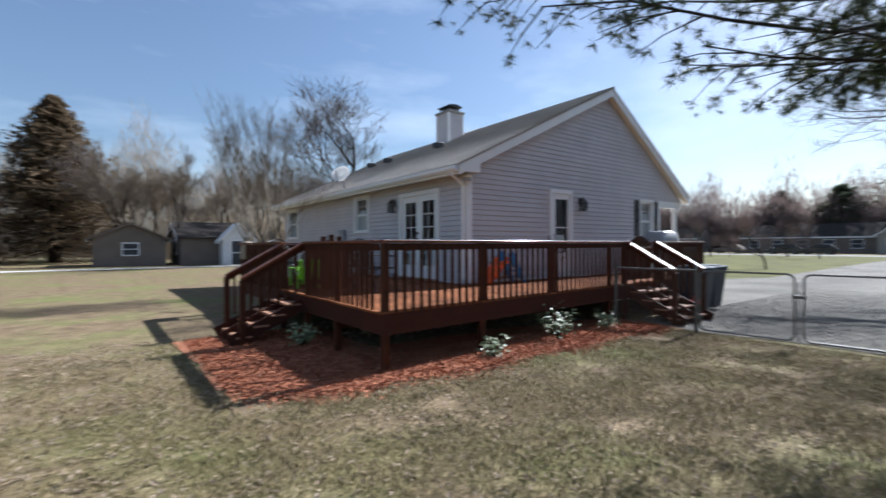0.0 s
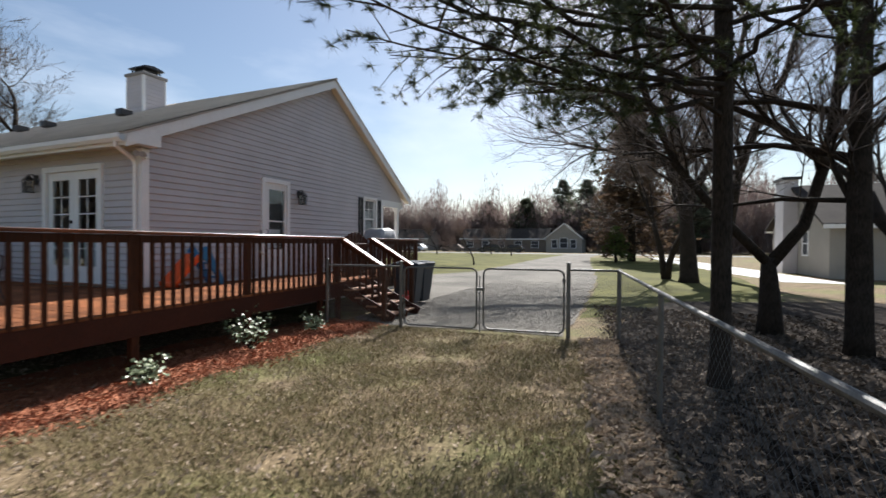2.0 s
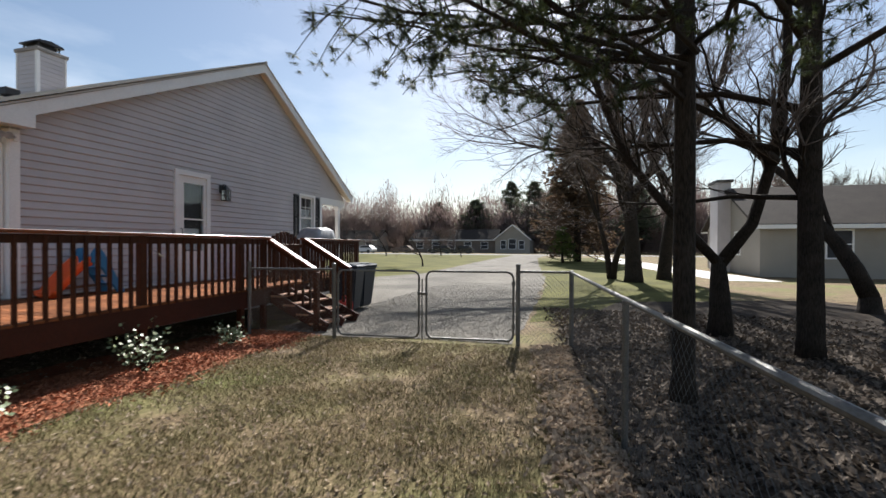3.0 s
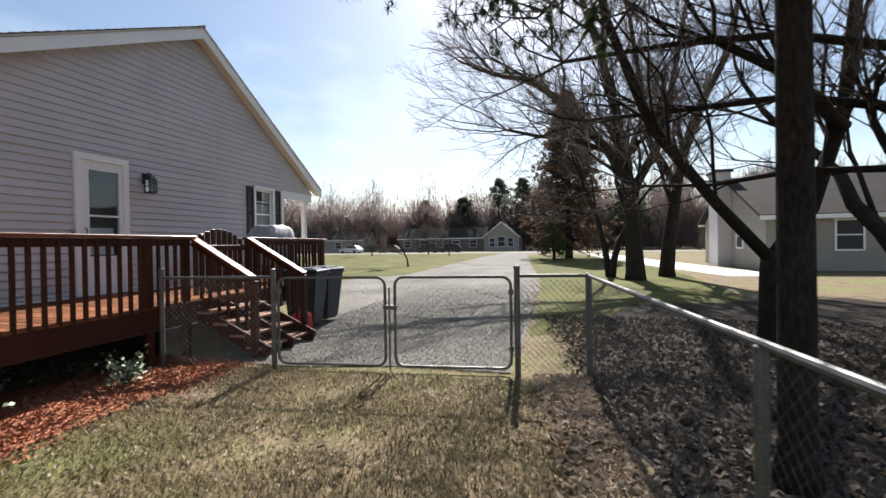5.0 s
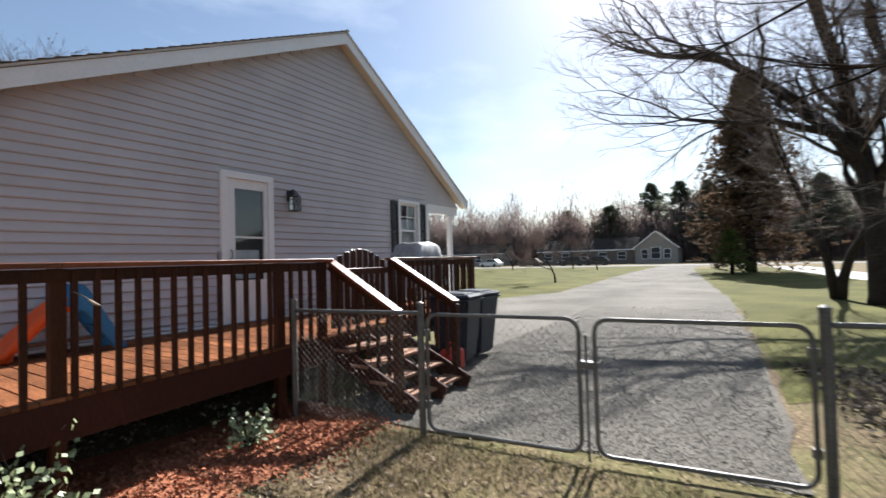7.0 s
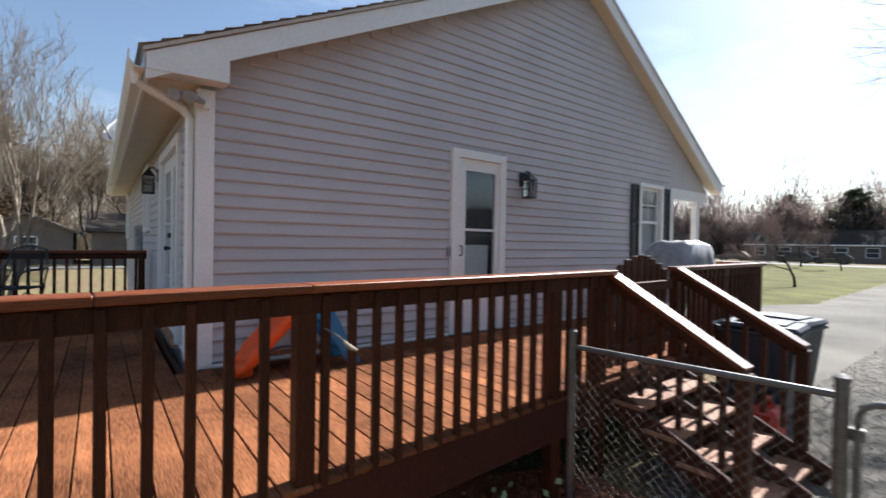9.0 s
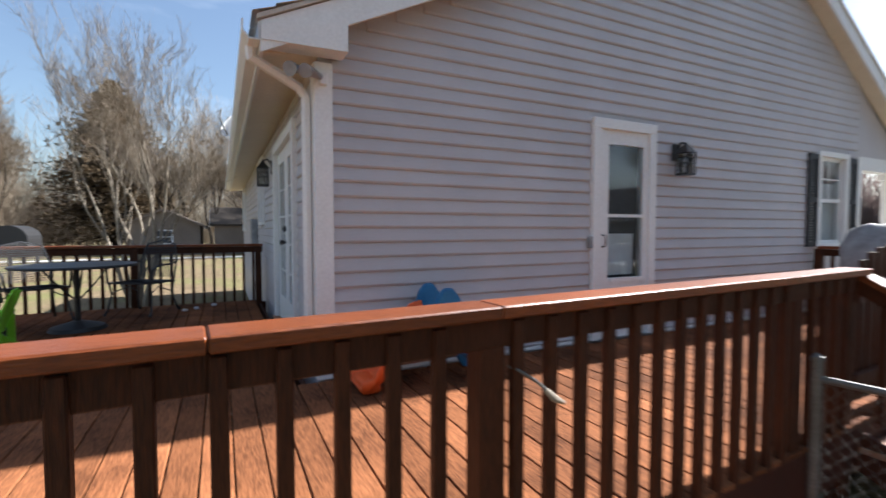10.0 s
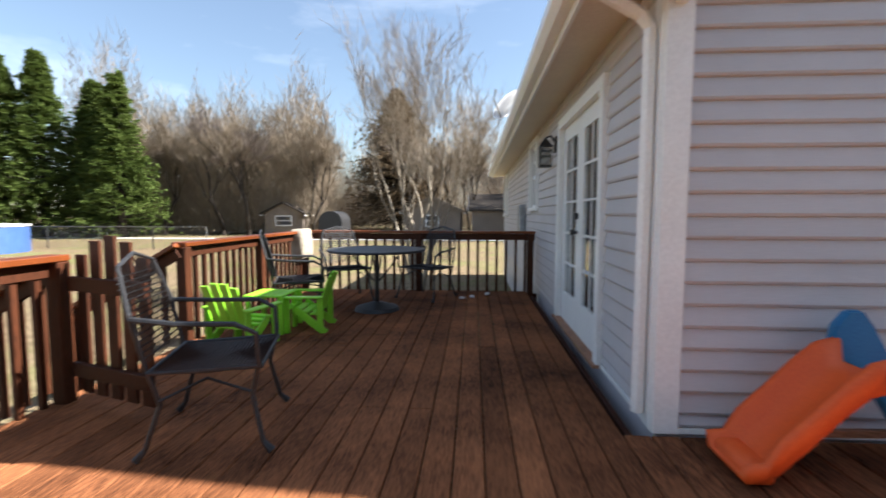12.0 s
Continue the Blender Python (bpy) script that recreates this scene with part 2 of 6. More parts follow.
def to_mesh(name, bm, material, smooth=False):
    me = bpy.data.meshes.new(name)
    bm.to_mesh(me)
    bm.free()
    me.materials.append(material)
    if smooth:
        me.polygons.foreach_set("use_smooth", [True] * len(me.polygons))
    return me


def part(name, bm, material, parent, label="", smooth=False, kind=""):
    ob = new(name, to_mesh(name, bm, material, smooth))
    if parent:
        child(ob, parent)
    return tagged(ob, label, kind=kind)


def piece(name, me, parent, m):
    """A further object on a shared mesh, at the world pose m."""
    ob = new(name, me)
    child(ob, parent)
    ob.matrix_basis = m
    return ob


def lone(name, bm, material, label, category, group="", kind="", smooth=False):
    return tagged(new(name, to_mesh(name, bm, material, smooth)), label, category, group, kind)


def box(bm, lo, hi, bevel=0.0, m=None):
    v = [bm.verts.new((x, y, z)) for x in (lo[0], hi[0]) for y in (lo[1], hi[1]) for z in (lo[2], hi[2])]
    fs = [bm.faces.new([v[i] for i in q]) for q in ((0, 1, 3, 2), (4, 6, 7, 5), (0, 4, 5, 1), (2, 3, 7, 6), (0, 2, 6, 4), (1, 5, 7, 3))]
    if bevel:
        out = bmesh.ops.bevel(bm, geom=list({e for f in fs for e in f.edges}), offset=bevel, segments=1, affect="EDGES")
        v = list({w for f in out["faces"] for w in f.verts} | {w for w in v if w.is_valid})
    if m:
        for w in v:
            w.co = m @ w.co
    return bm


def a_box(lo, hi, bevel=0.0, m=None):
    return box(bmesh.new(), lo, hi, bevel, m)


def prism(bm, pts, axis, a, b):
    """A polygon swept along an axis from a to b. pts are in the two other axes, in order."""
    def put(p, c):
        return {"x": (c, p[0], p[1]), "y": (p[0], c, p[1]), "z": (p[0], p[1], c)}[axis]
    one = [bm.verts.new(put(p, a)) for p in pts]
    two = [bm.verts.new(put(p, b)) for p in pts]
    bm.faces.new(one), bm.faces.new(two[::-1])
    for i in range(len(pts)):
        j = (i + 1) % len(pts)
        bm.faces.new((one[j], one[i], two[i], two[j]))
    bmesh.ops.recalc_face_normals(bm, faces=bm.faces)
    return bm


def beam(bm, p, q, w, h, up=(0, 0, 1)):
    """A square timber from p to q, w wide and h deep."""
    p, q = Vector(p), Vector(q)
    d = (q - p).normalized()
    side = d.cross(Vector(up))
    side = side.normalized() if side.length > 1e-4 else Vector((1, 0, 0))
    top = side.cross(d).normalized()
    m = Matrix((side, d, top)).transposed().to_4x4()
    m.translation = p
    return box(bm, (-w / 2, 0, -h / 2), (w / 2, (q - p).length, h / 2), min(w, h) * 0.12, m)


def tube(bm, pts, radii, segs=8, cap=True):
    pts = [Vector(p) for p in pts]
    if not hasattr(radii, "__len__"):
        radii = [radii] * len(pts)
    rings, side = [], None
    for i, p in enumerate(pts):
        d = (pts[min(i + 1, len(pts) - 1)] - pts[max(i - 1, 0)]).normalized()
        if side is None:
            side = d.orthogonal().normalized()
        side = (side - d * side.dot(d)).normalized()
        up = d.cross(side)
        rings.append([bm.verts.new(p + (side * math.cos(k * math.tau / segs) + up * math.sin(k * math.tau / segs)) * radii[i]) for k in range(segs)])
    for a, b in zip(rings, rings[1:]):
        for k in range(segs):
            bm.faces.new((a[k], a[(k + 1) % segs], b[(k + 1) % segs], b[k]))
    if cap:
        bm.faces.new(rings[0][::-1]), bm.faces.new(rings[-1])
    return bm


def cylinder(bm, base, r, h, segs=16, r2=None):
    return tube(bm, [base, (base[0], base[1], base[2] + h)], [r, r if r2 is None else r2], segs)


def slab_with_holes(u0, u1, z0, z1, holes):
    """Rectangles (u0, z0, u1, z1) that fill a wall round its openings."""
    us = sorted({u0, u1, *[h[0] for h in holes], *[h[2] for h in holes]})
    out = []
    for a, b in zip(us, us[1:]):
        zs, mid = z0, (a + b) / 2
        for h in sorted([h for h in holes if h[0] < mid < h[2]], key=lambda h: h[1]):
            if h[1] > zs:
                out.append((a, zs, b, h[1]))
            zs = h[3]
        if z1 > zs:
            out.append((a, zs, b, z1))
    return out


# ---- ground ----
bm = bmesh.new()
STEP = [-400, -150, -60, -30] + [-20 + 2 * i for i in range(31)] + [60, 90, 150, 400]
grid = [[bm.verts.new((x, y, 0)) for y in STEP] for x in STEP]
for i in range(len(STEP) - 1):
    for j in range(len(STEP) - 1):
        bm.faces.new((grid[i][j], grid[i + 1][j], grid[i + 1][j + 1], grid[i][j + 1]))
lone("ground", bm, M["lawn"], "dormant straw-coloured lawn with green patches", "ground", kind="structure")


def sheet(name, outline, z, material, label, category):
    """A thin bed laid on the ground, with an uneven outline."""
    b = bmesh.new()
    rough, rnd = [], random.Random(name)
    for (x0, y0), (x1, y1) in zip(outline, outline[1:] + outline[:1]):
        k = max(1, int(math.dist((x0, y0), (x1, y1)) / 0.6))
        for i in range(k):
            f = i / k
            rough.append((x0 + (x1 - x0) * f + rnd.uniform(-0.09, 0.09), y0 + (y1 - y0) * f + rnd.uniform(-0.09, 0.09)))
    f = b.faces.new([b.verts.new((x, y, z)) for x, y in rough])
    if f.normal.z < 0:
        f.normal_flip()
    bmesh.ops.triangulate(b, faces=b.faces)
    return lone(name, b, material, label, category, kind="structure")


sheet("spring_grass", [(17, 9.6), (25, 7.9), (40, 8.6), (74, 9.2), (74, 70), (17, 70)], 0.006, M["green_lawn"], "greening front lawn beside the gravel drive", "lawn")
sheet("verge", [(11, 0.8), (22, 1.2), (40, 3.0), (58, 4.3), (64, -6), (40, -4.2), (26, -5.0), (14, -4.0)], 0.006, M["green_lawn"], "greening verge under the bare trees", "lawn")
sheet("leaf_bed", [(-2, -1.3), (8.6, 0.0), (10.5, 0.1), (15, -1.2), (17, -6.5), (10, -10), (-2, -8)], 0.011, M["yard"], "leaf mould under the trees, tree shade in its dark colour", "ground")
sheet("drive", [(8.85, 0.95), (12, 0.9), (23, 1.3), (40, 2.9), (58, 4.4), (74.5, 4.4), (74.5, 9.1), (50, 8.9), (25, 7.8), (20.5, 9.8), (17, 9.6), (14.4, 7.0), (12.4, 5.4), (9, 5.2), (8.55, 4.2)], 0.016, M["gravel"], "grey gravel drive running out to the road", "drive")
sheet("road", [(74, -60), (80, -60), (80, 90), (74, 90)], 0.012, M["asphalt"], "pale worn asphalt road", "road")
sheet("neighbour_drive", [(24.5, -6.2), (34, -4.7), (48, -3.2), (64, -2.2), (64, -5.2), (48, -6.0), (34, -7.6), (24.5, -8.6)], 0.014, M["concrete"], "pale concrete drive of the neighbouring house", "drive")
sheet("mulch_bed", [(0.8, 8.6), (0.9, 5.4), (2.0, 4.5), (3.6, 4.25), (5.0, 4.25), (7.5, 4.35), (8.6, 4.6), (8.5, 5.6), (6, 6.2), (3.2, 6.2), (3.2, 8.6)], 0.018, M["mulch"], "reddish bark mulch along the deck", "bed")

sheet("back_lane", [(-60, 38.2), (14, 38.2), (14, 39.8), (-60, 39.8)], 0.012, M["concrete"], "pale lane across the back of the yard", "lane")

# ---- house ----
GY, RX, DECK = 7.37, 6.08, 0.77          # gable wall face, rear wall face, deck top
END_X, FAR_Y = 14.0, 19.5                # front wall, far gable
RIDGE_X, RIDGE_Z, RAKE_Y = 11.145, 5.91, 7.17
EAVE_LX, EAVE_LZ, EAVE_RX, EAVE_RZ = 5.68, 3.27, 15.62, 3.15
house = thing("house", (10, 13.4, 0), "single-storey house with grey lap siding and a shingle gable roof", "house")
SL = (RIDGE_Z - EAVE_LZ) / (RIDGE_X - EAVE_LX)
SR = (RIDGE_Z - EAVE_RZ) / (EAVE_RX - RIDGE_X)


def roof_z(x):
    return RIDGE_Z - SL * (RIDGE_X - x) if x < RIDGE_X else RIDGE_Z - SR * (x - RIDGE_X)


COURSE, EXPO = 0.7595, 0.1145
DOOR = (8.825, DECK + 0.02, 9.505, 2.89)     # side door leaf
FRENCH = (8.47, DECK + 0.03, 10.03, 2.82)
WIN_G = (12.88, 1.70, 13.54, 2.90)
WIN_R1 = (11.92, 2.02, 12.72, 3.0)
WIN_R2 = (17.95, 1.9, 19.0, 3.0)
GABLE_HOLES, REAR_HOLES = [DOOR, WIN_G], [FRENCH, WIN_R1, WIN_R2]

bm = bmesh.new()
for u0, z0, u1, z1 in slab_with_holes(RX + 0.02, END_X, 0.0, 3.1, GABLE_HOLES):
    box(bm, (u0, GY + 0.02, z0), (u1, GY + 0.16, z1))
prism(bm, [(RX + 0.02, 3.1), (END_X, 3.1), (END_X, roof_z(END_X) - 0.12), (RIDGE_X, RIDGE_Z - 0.12), (RX + 0.02, roof_z(RX) - 0.12)], "y", GY + 0.02, GY + 0.16)
bmesh.ops.remove_doubles(bm, verts=bm.verts, dist=0.0005)
gable_wall = part("wall", bm, M["siding"], house)
bm = bmesh.new()
for u0, z0, u1, z1 in slab_with_holes(GY + 0.16, FAR_Y, 0.0, 3.3, REAR_HOLES):
    box(bm, (RX + 0.02, u0, z0), (RX + 0.16, u1, z1))
bmesh.ops.remove_doubles(bm, verts=bm.verts, dist=0.0005)
rear_wall = part("wall", bm, M["siding"], house)
part("wall", a_box((END_X - 0.14, GY + 0.16, 0), (END_X, FAR_Y, 3.2)), M["siding"], house)
bm = prism(bmesh.new(), [(RX + 0.16, 0), (END_X - 0.14, 0), (END_X - 0.14, 3.6), (RIDGE_X, RIDGE_Z - 0.15), (RX + 0.16, 3.25)], "y", FAR_Y - 0.14, FAR_Y)
part("wall", bm, M["siding"], house)
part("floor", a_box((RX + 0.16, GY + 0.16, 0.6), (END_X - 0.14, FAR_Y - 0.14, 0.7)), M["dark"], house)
part("ceiling", a_box((RX + 0.16, GY + 0.16, 3.1), (END_X - 0.14, FAR_Y - 0.14, 3.14)), M["curtain"], house)

# roof: two slopes with a board of thickness, and courses of shingle
def slope(x0, z0, x1, z1, t):
    return [(x0, z0), (x1, z1), (x1, z1 - t), (x0, z0 - t)]


bm = prism(bmesh.new(), slope(EAVE_LX, EAVE_LZ, RIDGE_X, RIDGE_Z, 0.03), "y", RAKE_Y - 0.02, FAR_Y + 0.3)
roof_rear = part("roof", bm, M["shingle"], house)
bm = prism(bmesh.new(), slope(RIDGE_X, RIDGE_Z, EAVE_RX, EAVE_RZ, 0.03), "y", RAKE_Y - 0.02, FAR_Y + 0.3)
part("roof", bm, M["shingle"], house)
rows = 38
bm = bmesh.new()
for i in range(rows):
    a, b = i / rows, (i + 1) / rows
    xa, xb = EAVE_LX - 0.03 + (RIDGE_X - EAVE_LX) * a, EAVE_LX + (RIDGE_X - EAVE_LX) * b
    za, zb = EAVE_LZ + (RIDGE_Z - EAVE_LZ) * a, EAVE_LZ + (RIDGE_Z - EAVE_LZ) * b
    y = RAKE_Y - 0.035 - (0.12 if i % 2 else 0)
    while y < FAR_Y + 0.3:
        w = 0.3
        y0, y1 = max(y, RAKE_Y - 0.03), min(y + w - 0.006, FAR_Y + 0.3)
        if y1 > y0:
            v = [bm.verts.new(p) for p in ((xa, y0, za + 0.012), (xa, y1, za + 0.012), (xb, y1, zb + 0.004), (xb, y0, zb + 0.004))]
            w2 = [bm.verts.new((xa, y0, za + 0.002)), bm.verts.new((xa, y1, za + 0.002))]
            bm.faces.new(v[::-1]), bm.faces.new((v[0], v[1], w2[1], w2[0]))
        y += w
part("shingles", bm, M["shingle"], roof_rear, kind="stuff")
bm = tube(bmesh.new(), [(RIDGE_X, RAKE_Y - 0.04, RIDGE_Z + 0.0), (RIDGE_X, FAR_Y + 0.3, RIDGE_Z + 0.0)], 0.035, 6)
part("ridge_cap", bm, M["shingle"], house)

# eaves: fascia, gutter, sloped soffit and boxed returns
bm = bmesh.new()
d = 0.2
prism(bm, slope(EAVE_LX + 0.02, EAVE_LZ - 0.03, RIDGE_X, RIDGE_Z - 0.03, d), "y", RAKE_Y, RAKE_Y + 0.025)
part("rake_board", bm, M["trim"], house)
bm = prism(bmesh.new(), slope(RIDGE_X, RIDGE_Z - 0.03, EAVE_RX, EAVE_RZ - 0.03, d), "y", RAKE_Y, RAKE_Y + 0.025)
part("rake_board", bm, M["trim"], house)
bm = prism(bmesh.new(), slope(EAVE_LX + 0.06, EAVE_LZ - 0.13, RIDGE_X, RIDGE_Z - 0.16, 0.02), "y", RAKE_Y + 0.025, GY + 0.02)
part("soffit", bm, M["soffit"], house)
bm = prism(bmesh.new(), slope(RIDGE_X, RIDGE_Z - 0.16, EAVE_RX, EAVE_RZ - 0.16, 0.02), "y", RAKE_Y + 0.025, GY + 0.02)
part("soffit", bm, M["soffit"], house)
part("fascia", a_box((EAVE_LX + 0.02, RAKE_Y + 0.03, EAVE_LZ - 0.2), (EAVE_LX + 0.045, FAR_Y + 0.3, EAVE_LZ - 0.03)), M["trim"], house)
bm = bmesh.new()
prism(bm, [(EAVE_LX + 0.045, EAVE_LZ - 0.17), (RX + 0.02, EAVE_LZ - 0.13), (RX + 0.02, EAVE_LZ - 0.11), (EAVE_LX + 0.045, EAVE_LZ - 0.15)], "y", GY - 0.02, FAR_Y + 0.3)
part("soffit", bm, M["soffit"], house)
bm = prism(bmesh.new(), [(EAVE_LX + 0.02, EAVE_LZ - 0.15), (RX + 0.19, EAVE_LZ - 0.14), (RX + 0.19, roof_z(RX + 0.19) - 0.2), (EAVE_LX + 0.02, EAVE_LZ - 0.05)], "y", RAKE_Y - 0.008, GY - 0.022)
part("eave_return", bm, M["trim"], house)
bm = prism(bmesh.new(), [(EAVE_LX - 0.09, EAVE_LZ - 0.03), (EAVE_LX - 0.09, EAVE_LZ - 0.1), (EAVE_LX - 0.05, EAVE_LZ - 0.15), (EAVE_LX + 0.018, EAVE_LZ - 0.15), (EAVE_LX + 0.018, EAVE_LZ - 0.03), (EAVE_LX + 0.008, EAVE_LZ - 0.03), (EAVE_LX + 0.008, EAVE_LZ - 0.14), (EAVE_LX - 0.045, EAVE_LZ - 0.14), (EAVE_LX - 0.08, EAVE_LZ - 0.095), (EAVE_LX - 0.08, EAVE_LZ - 0.03)], "y", RAKE_Y + 0.02, FAR_Y + 0.3)
part("gutter", bm, M["trim"], house)
CX = RX - 0.045
bm = tube(bmesh.new(), [(EAVE_LX - 0.03, GY - 0.02, EAVE_LZ - 0.14), (EAVE_LX - 0.03, GY - 0.01, EAVE_LZ - 0.21), (EAVE_LX + 0.08, GY + 0.03, EAVE_LZ - 0.25), (CX - 0.06, GY + 0.09, EAVE_LZ - 0.34), (CX - 0.005, GY + 0.1, EAVE_LZ - 0.41), (CX - 0.005, GY + 0.1, 0.85)], 0.036, 6)
part("downspout", bm, M["trim"], house)
# corner boards
part("corner_board", a_box((RX - 0.012, GY - 0.016, 0.78), (RX + 0.12, GY + 0.019, 3.1), 0.003), M["trim"], house)
part("corner_board", a_box((RX - 0.016, GY + 0.02, 0.78), (RX + 0.019, GY + 0.13, 3.1), 0.003), M["trim"], house)
part("corner_board", a_box((END_X - 0.1, GY - 0.016, 0.3), (END_X + 0.012, GY + 0.019, 2.95), 0.003), M["trim"], house)
# front porch under the long slope
part("porch_beam", a_box((END_X + 0.012, GY + 0.02, 2.78), (EAVE_RX - 0.2, GY + 0.16, 2.98)), M["trim"], house)
part("porch_floor", a_box((END_X, GY + 0.02, 0.0), (EAVE_RX - 0.15, FAR_Y, 0.5)), M["concrete"], house)
part("porch_ceiling", a_box((END_X, GY + 0.16, 2.98), (EAVE_RX - 0.1, FAR_Y, 3.0)), M["soffit"], house)
bm = prism(bmesh.new(), [(END_X, 2.98), (EAVE_RX - 0.1, 2.98), (END_X, roof_z(END_X) - 0.18)], "y", GY + 0.03, GY + 0.12)
part("gable_infill", bm, M["siding"], house)
for y in (GY + 0.09, 11.5, 15.5):
    bm = a_box((15.06, y - 0.06, 0.5), (15.18, y + 0.06, 2.78), 0.01)
    box(bm, (15.02, y - 0.1, 0.5), (15.22, y + 0.1, 0.62), 0.01)
    box(bm, (15.02, y - 0.1, 2.68), (15.22, y + 0.1, 2.78), 0.01)
    part("porch_post", bm, M["trim"], house)


# siding, course by course, cut round the openings and under the rakes
def lap(z, top):
    return [(0.0, top), (-0.002, top), (-0.021, z + 0.02), (-0.016, z + 0.006), (-0.002, z)]


def courses(parent, u0, u1, z0, zmax, holes, limit, place):
    z = z0
    while z < zmax:
        top = z + EXPO
        spans = [(u0, u1)]
        for h in holes:
            if h[1] - 0.12 < top - 0.03 and h[3] + 0.09 > z + 0.02:
                spans = [s for a, b in spans for s in ((a, min(b, h[0] - 0.09)), (max(a, h[2] + 0.09), b)) if s[1] - s[0] > 0.03]
        for a, b in spans:
            a, b = limit(a, b, z + EXPO * 0.5)
            if b - a < 0.05:
                continue
            bq = bmesh.new()
            prof = lap(max(z, DECK + 0.036), top)
            rings = [[bq.verts.new(place(u, o, h)) for o, h in prof] for u in (a, b)]
            for i in range(len(prof)):
                j = (i + 1) % len(prof)
                bq.faces.new((rings[0][i], rings[0][j], rings[1][j], rings[1][i]))
            bq.faces.new(rings[0]), bq.faces.new(rings[1][::-1])
            bmesh.ops.recalc_face_normals(bq, faces=bq.faces)
            part("siding_plank", bq, M["siding"], parent)
        z = top


def under_rake(a, b, z):
    lo = RIDGE_X - (RIDGE_Z - 0.2 - z) / SL
    hi = RIDGE_X + (RIDGE_Z - 0.2 - z) / SR
    return max(a, lo), min(b, hi)


courses(gable_wall, RX + 0.115, END_X - 0.09, COURSE, 5.7, GABLE_HOLES, under_rake, lambda u, o, h: (u, GY + 0.02 + o, h))
courses(rear_wall, GY + 0.125, FAR_Y, COURSE, 3.06, REAR_HOLES, lambda a, b, z: (a, b), lambda u, o, h: (RX + 0.02 + o, u, h))
part("starter_strip", a_box((RX + 0.12, GY - 0.004, DECK + 0.008), (END_X - 0.1, GY + 0.018, DECK + 0.034)), M["trim"], house)
part("starter_strip", a_box((RX - 0.004, GY + 0.13, DECK + 0.008), (RX + 0.018, 8.44, DECK + 0.034)), M["trim"], house)
part("foundation", a_box((RX + 0.03, GY + 0.03, 0.0), (END_X - 0.02, GY + 0.07, 0.78)), M["brick"], house)


# openings
def casing(u0, z0, u1, z1, w, place, parent, sill=False):
    """Four boards round an opening; place(u, out, z) gives the world."""
    def bar(name, a, b):
        bq = bmesh.new()
        box(bq, (a[0], -0.036, a[1]), (b[0], 0.02, b[1]), 0.004)
        for v in bq.verts:
            v.co = place(v.co.x, v.co.y, v.co.z)
        bmesh.ops.recalc_face_normals(bq, faces=bq.faces)
        part(name, bq, M["trim"], parent)
    bar("side_casing", (u0 - w, z0), (u0, z1))
    bar("side_casing", (u1, z0), (u1 + w, z1))
    bar("head_casing", (u0 - w, z1), (u1 + w, z1 + w))
    if sill:
        bar("sill", (u0 - w - 0.02, z0 - 0.05), (u1 + w + 0.02, z0))


def bars(bars_list, place, parent, material, name, depth=(0.03, 0.055)):
    for a, b, c, d2 in bars_list:
        bq = bmesh.new()
        box(bq, (a, depth[0], b), (c, depth[1], d2))
        for v in bq.verts:
            v.co = place(v.co.x, v.co.y, v.co.z)
        bmesh.ops.recalc_face_normals(bq, faces=bq.faces)
        part(name, bq, material, parent)


def pane(u0, z0, u1, z1, place, parent, depth=0.045):
    bq = bmesh.new()
    box(bq, (u0, depth, z0), (u1, depth + 0.006, z1))
    for v in bq.verts:
        v.co = place(v.co.x, v.co.y, v.co.z)
    bmesh.ops.recalc_face_normals(bq, faces=bq.faces)
    ob = part("pane", bq, M["glass"], parent)
    ob.visible_shadow = False


def on_gable(u, o, z):
    return (u, GY + o, z)


def on_rear(u, o, z):
    return (RX + o, u, z)


def group_part(name, parent, at, label=""):
    ob = new(name)
    ob.empty_display_size = 0.1
    child(ob, parent)
    ob.matrix_basis = Matrix.Translation(at)
    return tagged(ob, label)


def sash_window(u0, z0, u1, z1, place, label):
    win = group_part("window", house, place((u0 + u1) / 2, 0, z0), label)
    casing(u0, z0, u1, z1, 0.07, place, win, True)
    mid, f = (z0 + z1) / 2, 0.045
    bars([(u0, z0, u0 + f, z1), (u1 - f, z0, u1, z1), (u0 + f, z0, u1 - f, z0 + f), (u0 + f, z1 - f, u1 - f, z1), (u0 + f, mid - 0.025, u1 - f, mid + 0.025)], place, win, M["trim"], "window_frame", (0.03, 0.08))
    cu = (u0 + u1) / 2
    bars([(cu - 0.01, mid + 0.025, cu + 0.01, z1 - f), (u0 + f, (mid + z1) / 2 - 0.01, u1 - f, (mid + z1) / 2 + 0.01)], place, win, M["trim"], "muntin", (0.036, 0.043))
    pane(u0 + f, z0 + f, u1 - f, mid - 0.025, place, win)
    pane(u0 + f, mid + 0.025, u1 - f, z1 - f, place, win)
    bars([(u0, z0, u1, z1 - 0.35)], place, win, M["curtain"], "blind", (0.12, 0.125))
    return win


sash_window(*WIN_G, on_gable, "white double-hung window")
sash_window(*WIN_R1, on_rear, "white double-hung window")
sash_window(*WIN_R2, on_rear, "white double-hung window")
